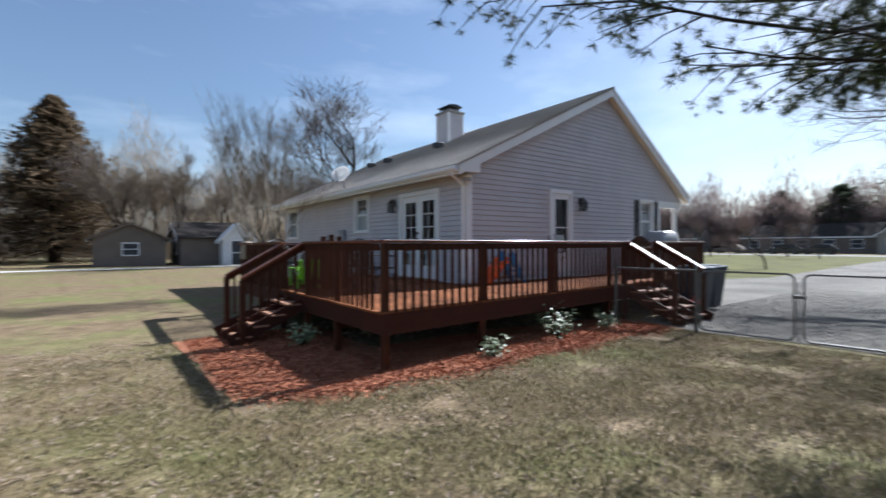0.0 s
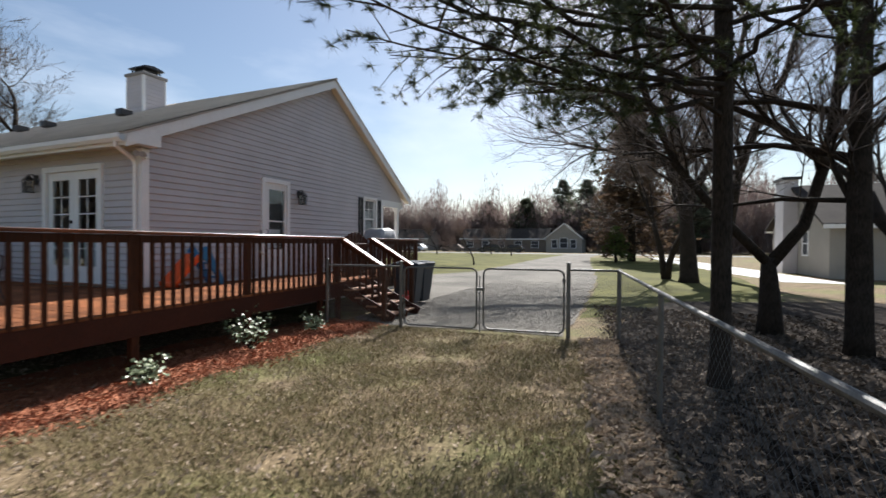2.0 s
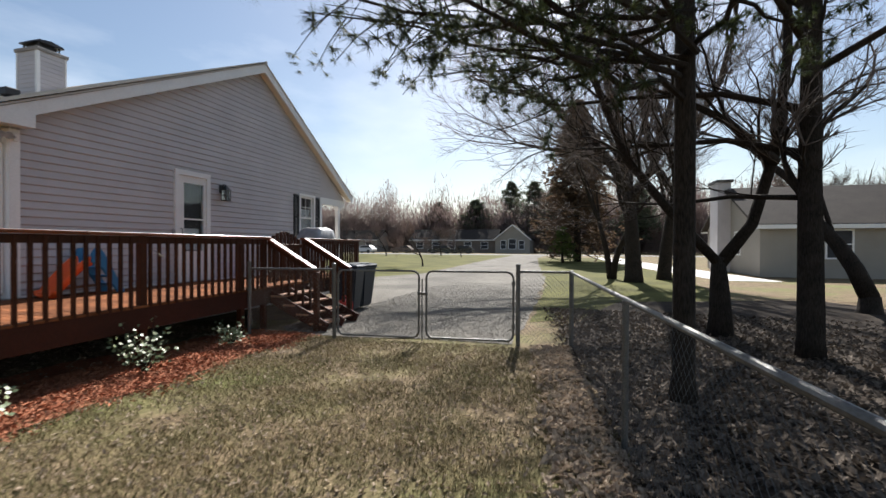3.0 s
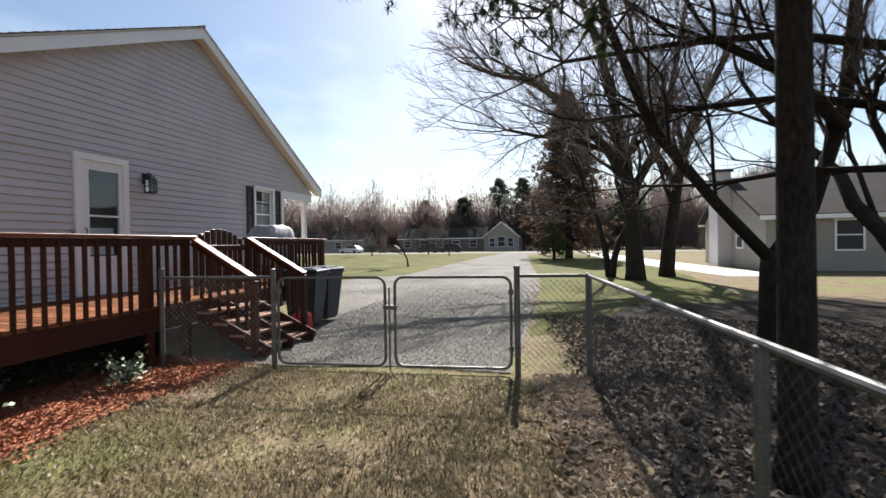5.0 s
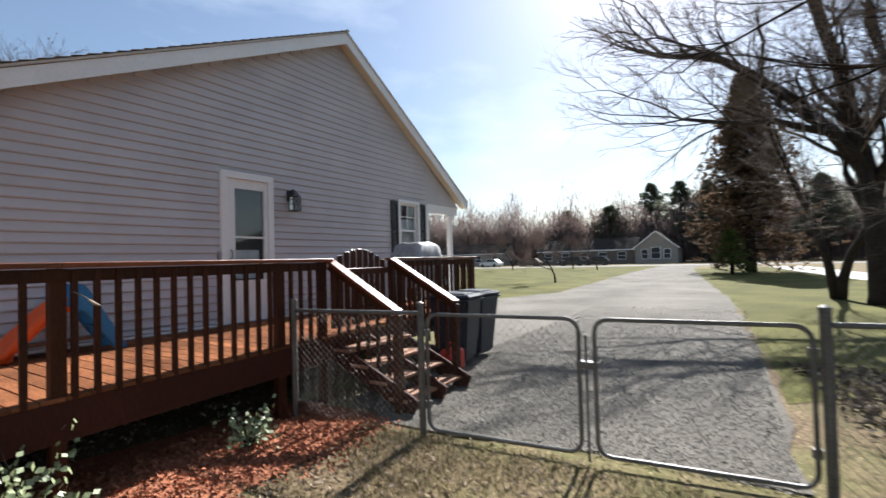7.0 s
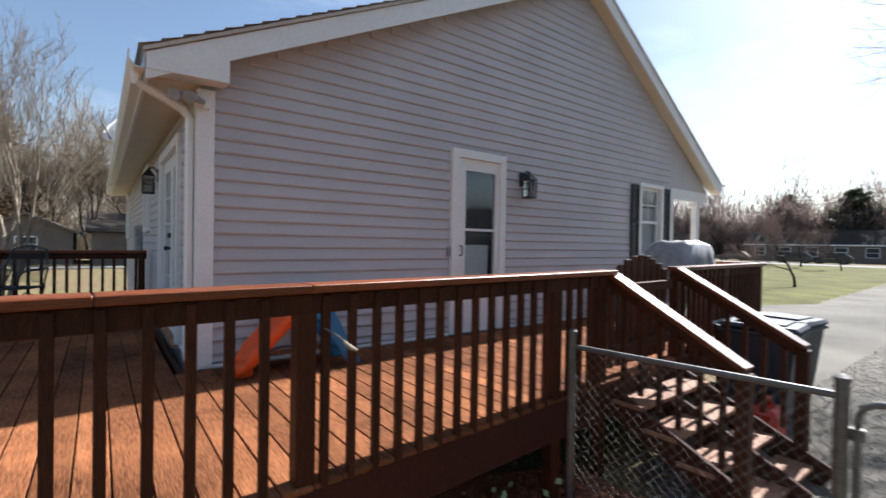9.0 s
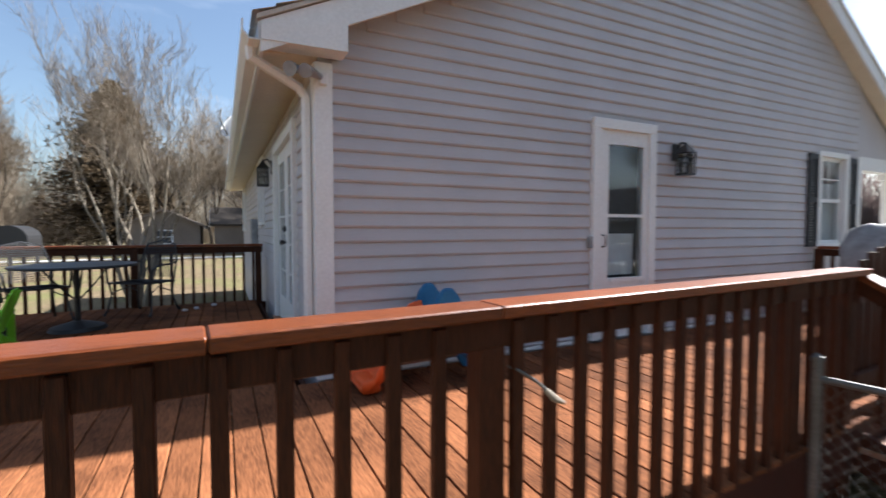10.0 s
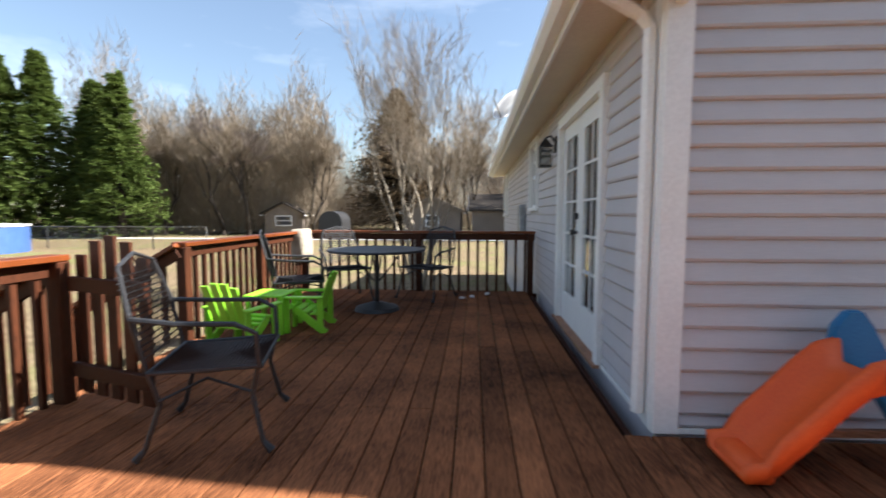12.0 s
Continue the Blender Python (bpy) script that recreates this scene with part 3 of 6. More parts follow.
for a, b in ((12.575, 12.80), (13.62, 13.85)):
    sh = group_part("shutter", house, (a, GY, 1.68), "black louvred shutter")
    z0, z1 = 1.66, 2.92
    bars([(a, z0, a + 0.04, z1), (b - 0.04, z0, b, z1), (a + 0.04, z0, b - 0.04, z0 + 0.07), (a + 0.04, z1 - 0.07, b - 0.04, z1), (a + 0.04, 2.26, b - 0.04, 2.32)], on_gable, sh, M["shutter"], "shutter_frame", (-0.03, 0.004))
    z = z0 + 0.085
    while z < z1 - 0.09:
        if not 2.23 < z < 2.32:
            bars([(a + 0.04, z, b - 0.04, z + 0.022)], on_gable, sh, M["shutter"], "louvre", (-0.02, 0.0))
        z += 0.036

# side door: white storm door with a tall glass
door = group_part("door", house, (9.19, GY, DECK), "white storm door with a tall two-part glass")
u0, z0, u1, z1 = DOOR
casing(u0, z0, u1, z1, 0.1, on_gable, door)
bars([(u0, z0, u0 + 0.13, z1), (u1 - 0.06, z0, u1, z1), (u0 + 0.13, z1 - 0.14, u1 - 0.06, z1), (u0 + 0.13, z0, u1 - 0.06, 1.40), (u0 + 0.13, 2.02, u1 - 0.06, 2.05)], on_gable, door, M["trim"], "door_stile", (0.0, 0.04))
bars([(u0 + 0.17, z0 + 0.12, u1 - 0.1, 1.27)], on_gable, door, M["trim"], "kick_panel", (-0.008, 0.0))
bars([(u0 + 0.16, 1.36, u1 - 0.09, 1.40)], on_gable, door, M["trim"], "glass_bead", (-0.012, 0.0))
pane(u0 + 0.13, 1.4, u1 - 0.06, 2.02, on_gable, door, 0.02)
pane(u0 + 0.13, 2.05, u1 - 0.06, z1 - 0.14, on_gable, door, 0.02)
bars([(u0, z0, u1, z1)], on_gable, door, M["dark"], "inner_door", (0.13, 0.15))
bars([(u0 + 0.16, 1.42, u1 - 0.09, 1.85)], on_gable, door, M["curtain"], "curtain", (0.10, 0.11))
bm = tube(bmesh.new(), [(u0 + 0.05, GY, 1.72), (u0 + 0.05, GY - 0.05, 1.73), (u0 + 0.05, GY - 0.05, 1.83), (u0 + 0.05, GY, 1.84)], 0.008, 6)
part("handle", bm, M["black"], door)
part("threshold", a_box((u0 - 0.1, GY - 0.05, DECK + 0.004), (u1 + 0.1, GY + 0.15, DECK + 0.02)), M["galv"], door)

# french doors: two leaves of ten lights
u0, z0, u1, z1 = FRENCH
fr = group_part("french_door", house, (RX, 9.4, DECK), "white french doors with gridded glass")
casing(u0, z0, u1, z1, 0.1, on_rear, fr)
half = (u0 + u1) / 2
for a, b in ((u0 + 0.01, half - 0.003), (half + 0.003, u1 - 0.01)):
    s, lo, hi = 0.13, z0 + 0.3, z1 - 0.15
    bars([(a, z0, a + s, z1), (b - s, z0, b, z1), (a + s, z0, b - s, lo), (a + s, hi, b - s, z1)], on_rear, fr, M["trim"], "door_stile", (0.02, 0.06))
    bars([((a + b) / 2 - 0.01, lo, (a + b) / 2 + 0.01, hi)] + [(a + s, lo + (hi - lo) * k / 5 - 0.01, b - s, lo + (hi - lo) * k / 5 + 0.01) for k in range(1, 5)], on_rear, fr, M["trim"], "muntin", (0.024, 0.033))
    pane(a + s, lo, b - s, hi, on_rear, fr, 0.036)
    bars([(a + s, lo, b - s, hi - 0.9)], on_rear, fr, M["curtain"], "curtain", (0.12, 0.125))
bm = tube(bmesh.new(), [(RX + 0.02, half + 0.06, 1.75), (RX - 0.045, half + 0.06, 1.75)], [0.014, 0.03], 10)
part("handle", bm, M["black"], fr)
part("deadbolt", tube(bmesh.new(), [(RX + 0.02, half + 0.06, 1.9), (RX - 0.01, half + 0.06, 1.9)], 0.03, 10), M["black"], fr)
part("threshold", a_box((RX - 0.06, u0 - 0.1, DECK + 0.004), (RX + 0.15, u1 + 0.1, DECK + 0.03)), M["tread"], fr)


def lantern(at, out, label):
    """A black wall lantern of four panes on a bracket; out is the unit vector off the wall."""
    lamp = group_part("wall_lantern", house, at, label)
    o = Vector(out)
    c = Vector(at) + o * 0.13
    side = o.cross(Vector((0, 0, 1)))
    turn = Matrix((side, o, (0, 0, 1))).transposed().to_4x4()
    turn.translation = at
    part("back_plate", a_box((-0.06, 0.0, -0.02), (0.06, 0.03, 0.16), 0.008, turn), M["black"], lamp)
    bq = tube(bmesh.new(), [Vector(at) + o * 0.02 + Vector((0, 0, 0.1)), Vector(at) + o * 0.07 + Vector((0, 0, 0.17)), c + Vector((0, 0, 0.15))], 0.012, 6)
    tube(bq, [c + Vector((0, 0, 0.15)), c + Vector((0, 0, 0.12)), c + Vector((0, 0, 0.05))], [0.015, 0.04, 0.105], 4)
    part("cap", bq, M["black"], lamp)
    bq = bmesh.new()
    for sx in (-0.065, 0.065):
        for sy in (-0.065, 0.065):
            p = c + side * sx + o * sy
            tube(bq, [p + Vector((0, 0, 0.06)), p + Vector((0, 0, -0.17))], 0.008, 4)
    tube(bq, [c + Vector((0, 0, -0.165)), c + Vector((0, 0, -0.185))], 0.1, 4)
    for h in (-0.06, 0.0):
        for k in range(4):
            q = [c + side * sx + o * sy + Vector((0, 0, h)) for sx, sy in ((-0.065, -0.065), (0.065, -0.065), (0.065, 0.065), (-0.065, 0.065))]
            tube(bq, [q[k], q[(k + 1) % 4]], 0.005, 4)
    part("cage", bq, M["black"], lamp)
    bq = tube(bmesh.new(), [c + Vector((0, 0, -0.16)), c + Vector((0, 0, 0.04))], 0.075, 4)
    g = part("pane", bq, M["smoked"], lamp)
    g.visible_shadow = False


lantern((9.93, GY, 2.66), (0, -1, 0), "black wall lantern")
lantern((RX, 10.36, 2.64), (-1, 0, 0), "black wall lantern")
# outlet cover, floodlight, chimney, dish, vents
part("outlet_cover", a_box((8.68, GY - 0.03, 1.71), (8.74, GY + 0.008, 1.83), 0.006), M["cover"], house)
part("meter_box", a_box((RX - 0.12, 13.4, 1.5), (RX + 0.01, 13.75, 2.1), 0.02), M["cover"], house)
bm = a_box((RX + 0.02, GY - 0.05, 2.93), (RX + 0.08, GY - 0.012, 3.02), 0.008)
fl = part("floodlight", bm, M["trim"], house)
for dx in (-0.1, -0.2):
    bq = tube(bmesh.new(), [(RX + 0.03, GY - 0.05, 2.98), (RX + dx + 0.05, GY - 0.1, 3.0), (RX + dx, GY - 0.17, 2.97)], [0.02, 0.03, 0.05], 10)
    part("lamp_head", bq, M["cover"], fl)
ch = group_part("chimney", house, (10.4, 13.6, 4.8), "siding-clad chimney with a dark metal cap")
CX0, CX1, CY0, CY1, CTOP = 10.08, 10.76, 13.22, 13.96, 6.5
part("chimney_wall", a_box((CX0, CY0, 4.9), (CX1, CY1, CTOP)), M["siding"], ch)
z = 5.0
while z < CTOP - 0.05:
    bq = bmesh.new()
    prism(bq, [(CY0 - 0.014, z), (CY0 + 0.002, z + EXPO), (CY0 + 0.002, z)], "x", CX0 + 0.06, CX1 - 0.06)
    part("siding_plank", bq, M["siding"], ch)
    bq = bmesh.new()
    prism(bq, [(CX0 - 0.014, z), (CX0 + 0.002, z + EXPO), (CX0 + 0.002, z)], "y", CY0 + 0.06, CY1 - 0.06)
    part("siding_plank", bq, M["siding"], ch)
    z += EXPO
for x, y in ((CX0, CY0), (CX1, CY0), (CX0, CY1)):
    part("corner_board", a_box((x - 0.018, y - 0.018, 4.9), (x + 0.06 if x == CX0 else x + 0.018, y + 0.06 if y == CY0 else y + 0.018, CTOP), 0.003), M["trim"], ch)
part("cap", a_box((CX0 - 0.05, CY0 - 0.05, CTOP), (CX1 + 0.05, CY1 + 0.05, CTOP + 0.09), 0.01), M["brick"], ch)
cx, cy = (CX0 + CX1) / 2, (CY0 + CY1) / 2
bm = bmesh.new()
for sx in (-0.24, 0.24):
    for sy in (-0.27, 0.27):
        box(bm, (cx + sx - 0.015, cy + sy - 0.015, CTOP + 0.09), (cx + sx + 0.015, cy + sy + 0.015, CTOP + 0.25))
box(bm, (cx - 0.2, cy - 0.23, CTOP + 0.09), (cx + 0.2, cy + 0.23, CTOP + 0.24))
part("spark_arrestor", bm, M["black"], ch)
part("rain_cap", prism(bmesh.new(), [(cx - 0.32, CTOP + 0.25), (cx + 0.32, CTOP + 0.25), (cx + 0.29, CTOP + 0.3), (cx, CTOP + 0.35), (cx - 0.29, CTOP + 0.3)], "y", cy - 0.36, cy + 0.36), M["black"], ch)
dish = thing("satellite_dish", (5.86, 13.0, 3.34), "white satellite dish on a roof mast", "satellite dish")
bm = tube(bmesh.new(), [(5.86, 13.0, 3.33), (5.82, 13.0, 3.55), (5.76, 13.0, 3.72)], 0.025, 8)
part("mast", bm, M["galv"], dish)
bm = bmesh.new()
aim = Matrix.Translation((5.73, 13.0, 3.77)) @ Vector((-0.62, -0.55, 0.55)).to_track_quat("Z", "Y").to_matrix().to_4x4()
rings = []
for k in range(5):
    r = 0.29 * k / 4 + 0.001
    rings.append([bm.verts.new(aim @ Vector((r * math.cos(j * math.tau / 20), r * 1.1 * math.sin(j * math.tau / 20), 0.5 * r * r))) for j in range(20)])
for a, b in zip(rings, rings[1:]):
    for j in range(20):
        bm.faces.new((a[j], a[(j + 1) % 20], b[(j + 1) % 20], b[j]))
bmesh.ops.solidify(bm, geom=bm.faces[:], thickness=0.012)
part("reflector", bm, M["trim"], dish, smooth=True)
bm = tube(bmesh.new(), [aim @ Vector((0, -0.29, 0.04)), aim @ Vector((0, -0.16, 0.34)), aim @ Vector((0, 0, 0.39))], 0.014, 6)
part("feed_arm", bm, M["galv"], dish)
for y in (12.4, 15.8, 17.2):
    vx = 9.0
    bm = a_box((vx - 0.15, y - 0.15, roof_z(vx) + 0.02), (vx + 0.15, y + 0.15, roof_z(vx) + 0.2), 0.02)
    part("roof_vent", bm, M["black"], house)

# ---- deck ----
DX0, DX1, DY1 = 2.60, 12.84, 11.82
RAIL = 1.67


def front(x):
    """The line of the front railing posts, which runs a little askew of the gable wall."""
    return 4.95 + 0.06 * (x - 2.68)


deck = thing("deck", (6, 6.3, 0), "red-stained wooden deck wrapping round the house corner", "deck")
LIP = 0.055
for (a, b) in (((DX0 + 0.06, front(DX0) - 0.02), (DX0 - 0.04, DY1)), ((DX0 - 0.04, DY1 - 0.02), (RX, DY1 - 0.02)), ((DX1 - 0.02, front(DX1)), (DX1 - 0.02, GY)), ((DX0 + 0.04, front(DX0) - 0.035), (DX1, front(DX1) - 0.035))):
    part("rim_joist", beam(bmesh.new(), (*a, DECK - 0.165), (*b, DECK - 0.165), 0.04, 0.27), M["stain_dark"], deck)
x = DX0 + 0.45
while x < DX1 - 0.1:
    y1 = DY1 - 0.05 if x < RX else GY
    part("joist", beam(bmesh.new(), (x, front(x) + 0.0, DECK - 0.15), (x, y1, DECK - 0.15), 0.04, 0.2), M["stain_dark"], deck)
    x += 0.42
part("girder", beam(bmesh.new(), (DX0 + 0.1, 6.4, DECK - 0.34), (DX1 - 0.1, 6.4, DECK - 0.34), 0.09, 0.18), M["stain_dark"], deck)

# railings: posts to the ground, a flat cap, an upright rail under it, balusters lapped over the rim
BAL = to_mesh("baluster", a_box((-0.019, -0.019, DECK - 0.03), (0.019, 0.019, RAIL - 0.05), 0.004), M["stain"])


def railing(name, p, q, outward, posts, label, cap_over=0.0, joints=()):
    """A run of railing from p to q (x, y); outward is the unit normal away from the deck; posts are distances along the run."""
    p, q, o = Vector((*p, 0)), Vector((*q, 0)), Vector((*outward, 0))
    d = (q - p).normalized()
    run = (q - p).length
    rail = thing(name, tuple((p + q) / 2 + Vector((0, 0, DECK))), label, "railing", "deck railings")
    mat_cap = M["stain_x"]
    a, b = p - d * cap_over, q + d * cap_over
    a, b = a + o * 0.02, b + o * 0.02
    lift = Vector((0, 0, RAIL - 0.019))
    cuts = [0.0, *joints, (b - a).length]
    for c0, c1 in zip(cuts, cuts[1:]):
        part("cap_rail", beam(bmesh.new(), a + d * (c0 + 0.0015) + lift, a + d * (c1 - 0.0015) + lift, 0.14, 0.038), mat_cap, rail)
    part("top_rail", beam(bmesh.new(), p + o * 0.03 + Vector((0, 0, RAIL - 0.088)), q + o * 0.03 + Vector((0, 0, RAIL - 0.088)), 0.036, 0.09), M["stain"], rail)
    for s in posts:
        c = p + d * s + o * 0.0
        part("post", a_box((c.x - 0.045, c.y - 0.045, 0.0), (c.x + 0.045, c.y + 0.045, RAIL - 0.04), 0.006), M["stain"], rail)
    k = int(run / 0.135)
    for i in range(1, k):
        s = run * i / k
        if min(abs(s - t) for t in posts) > 0.06:
            c = p + d * s + o * 0.045
            piece("baluster", BAL, rail, Matrix.Translation((c.x, c.y, 0)))
    return rail


SKEW = Vector((1, 0.058, 0)).normalized()
OUT = (SKEW.y, -SKEW.x)
LABEL = "red-stained deck railing with square balusters"
railing("deck_railing", (2.70, front(2.70)), (8.72, front(8.72)), OUT, [0.0, 1.72, 3.48, 5.36, 5.98], LABEL, 0.07, (2.79, 3.55))
railing("deck_railing", (10.04, front(10.04)), (12.78, front(12.78)), OUT, [0.04, 1.4, 2.72], LABEL, 0.05)
railing("deck_railing", (12.78, front(12.78) + 0.09), (12.78, 7.3), (1, 0), [1.65], LABEL)
railing("deck_railing", (2.69, front(2.7) + 0.09), (2.655, 7.58), (-1, 0), [1.3, 2.5], LABEL)
railing("deck_railing", (2.635, 8.72), (2.585, 11.76), (-1, 0), [0.04, 1.5, 3.0], LABEL)
railing("deck_railing", (2.67, 11.76), (6.04, 11.76), (0, 1), [1.65, 3.3], LABEL)


def stairs(at, down, across, width, label):
    """Four open steps from the deck edge at `at`, going `down`, with stringers, treads and two sloping rails."""
    at, down, across = Vector((*at, 0)), Vector((*down, 0)), Vector((*across, 0))
    st = thing("deck_stairs", tuple(at + down * 0.55), label, "stairs")
    n, run = 5, 0.265
    for side in (0.03, width - 0.03, width / 2):
        a, b = at + across * side + Vector((0, 0, DECK - 0.17)), at + across * side + down * (run * (n - 0.6)) + Vector((0, 0, 0.06))
        part("stringer", beam(bmesh.new(), a, b, 0.04, 0.22), M["stain_dark"], st)
    for k in range(1, n):
        z = DECK * (1 - k / n)
        for j in (0, 1):
            a = at + down * (run * (k - 1) + 0.03 + 0.128 * j + 0.062)
            part("tread", beam(bmesh.new(), a + Vector((0, 0, z - 0.019)), a + across * width + Vector((0, 0, z - 0.019)), 0.122, 0.036), M["tread"], st)
    for side in (0.0, width):
        foot = at + across * side + down * 0.98
        part("newel", a_box((foot.x - 0.045, foot.y - 0.045, 0), (foot.x + 0.045, foot.y + 0.045, 1.05), 0.006), M["stain"], st)
        a, b = at + across * side - down * 0.02 + Vector((0, 0, RAIL - 0.02)), at + across * side + down * 1.0 + Vector((0, 0, 1.075))
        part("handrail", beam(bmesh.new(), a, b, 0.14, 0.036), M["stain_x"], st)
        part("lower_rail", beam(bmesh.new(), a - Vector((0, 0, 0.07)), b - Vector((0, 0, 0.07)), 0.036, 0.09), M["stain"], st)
        for i in range(1, 7):
            f = i / 7
            c = a.lerp(b, f)
            part("baluster", a_box((c.x - 0.018, c.y - 0.018, c.z - 0.78), (c.x + 0.018, c.y + 0.018, c.z - 0.1)), M["stain"], st)


stairs((8.8, front(9.4) - 0.06), (0, -1), (1, 0), 1.2, "red-stained deck steps with sloping handrails by the fence")
stairs((DX0 - 0.0, 7.6), (-1, 0), (0, 1), 1.12, "red-stained deck steps down to the back lawn")


def picket_gate(hinge, end, label):
    """A leaf of pickets with an arched top and two cross rails."""
    h, e = Vector((*hinge, 0)), Vector((*end, 0))
    g = thing("picket_gate", (*((h + e) / 2).xy, DECK), label, "gate")
    w = (e - h).length
    d = (e - h).normalized()
    k = max(4, round(w / 0.125))
    for i in range(k):
        f = (i + 0.5) / k
        c = h + d * (w * f)
        top = 1.62 + 0.17 * math.sin(math.pi * f)
        b = beam(bmesh.new(), c + Vector((0, 0, DECK + 0.06)), c + Vector((0, 0, top)), 0.09, 0.02, up=d.cross(Vector((0, 0, 1))))
        part("picket", b, M["stain"], g)
    off = d.cross(Vector((0, 0, 1))) * 0.03
    for z in (0.98, 1.5):
        part("cross_rail", beam(bmesh.new(), h + off + Vector((0, 0, z)), e + off + Vector((0, 0, z)), 0.036, 0.085), M["stain"], g)


picket_gate((8.84, front(8.84) + 0.03), (9.96, front(9.96) + 0.03), "closed picket gate with an arched top")
picket_gate((2.74, 7.57), (3.38, 7.36), "open picket gate with an arched top")

# ---- chain-link fence ----
def fence_y(x):
    return 0.02 + (x - 8.8) * 0.122


fence = thing("chain_link_fence", (8.6, 2, 0), "galvanised chain-link fence with tubular posts and top rail", "fence")
posts = [(8.185, 5.21, 0.03, 1.225), (8.42, 3.75, 0.032, 1.205), (8.74, 0.80, 0.034, 1.225), (8.83, 0.02, 0.034, 1.13)]
posts += [(x, fence_y(x), 0.024, 1.10) for x in (5.4, 2.4, -0.6, -3.6, -6.6)]
for x, y, r, h in posts:
    bm = cylinder(bmesh.new(), (x, y, 0), r, h, 12)
    tube(bm, [(x, y, h), (x, y, h + 0.02), (x, y, h + 0.035)], [r * 1.15, r * 1.1, r * 0.3], 12)
    part("post", bm, M["galv"], fence)
runs = [((8.185, 5.21), (8.42, 3.75)), ((8.74, 0.80), (8.83, 0.02)), ((8.83, 0.02), (-6.6, fence_y(-6.6)))]
for a, b in runs:
    bm = tube(bmesh.new(), [(*a, 1.13), (*b, 1.13)], 0.019, 10)
    part("top_rail", bm, M["galv"], fence)


def link(bm, a, b, z0, z1, r=0.0007, pitch=0.075):
    """Woven wire between two plan points."""
    a, b = Vector((*a, 0)), Vector((*b, 0))
    d, run, h = (b - a).normalized(), (b - a).length, z1 - z0
    s = -h
    while s < run:
        for sgn in (1, -1):
            s0, s1 = max(0.0, s), min(run, s + h)
            if s1 - s0 > 0.02:
                za, zb = (z0 + (s0 - s), z0 + (s1 - s)) if sgn > 0 else (z1 - (s0 - s), z1 - (s1 - s))
                tube(bm, [a + d * s0 + Vector((0, 0, za)), a + d * s1 + Vector((0, 0, zb))], r, 3, False)
        s += pitch
    return bm


for a, b in runs:
    part("wire_mesh", link(bmesh.new(), a, b, 0.05, 1.12, 0.0009 if a[0] - b[0] > 5 else 0.0016, 0.07), M["wire"], fence, "woven steel wire", kind="stuff")


def swing_gate(a, b, label):
    """A tubular gate frame with rounded corners, filled with wire."""
    a, b = Vector((*a, 0)), Vector((*b, 0))
    g = thing("chain_link_gate", tuple((a + b) / 2), label, "gate", "drive gates")
    d, w, z0, z1, r = (b - a).normalized(), (b - a).length, 0.07, 1.12, 0.1
    pts = []
    for cs, cz, t0 in ((r, z0 + r, 180), (w - r, z0 + r, 270), (w - r, z1 - r, 0), (r, z1 - r, 90)):
        for k in range(5):
            t = radians(t0 + 22.5 * k)
            pts.append(a + d * (cs + r * math.cos(t)) + Vector((0, 0, cz + r * math.sin(t))))
    part("gate_frame", tube(bmesh.new(), pts + [pts[0]], 0.017, 8, False), M["galv"], g)
    part("wire_mesh", link(bmesh.new(), (a + d * 0.02).xy, (b - d * 0.02).xy, z0, z1), M["wire"], g, "woven steel wire", kind="stuff")
    for z in (0.3, 0.95):
        part("hinge", tube(bmesh.new(), [a + d * 0.0 + Vector((0, 0, z - 0.03)), a + Vector((0, 0, z + 0.03))], 0.03, 8), M["galv"], g)
    return g


mid = (8.585, 2.28)
swing_gate((8.435, 3.69), (8.578, 2.34), "galvanised tubular drive gate")
g = swing_gate((8.735, 0.87), (8.592, 2.22), "galvanised tubular drive gate with a latch")
part("latch", a_box((8.55, 2.2, 0.74), (8.63, 2.36, 0.79), 0.008), M["galv"], g)
part("drop_rod", tube(bmesh.new(), [(8.56, 2.28, 0.02), (8.56, 2.28, 1.0)], 0.01, 6), M["galv"], g)


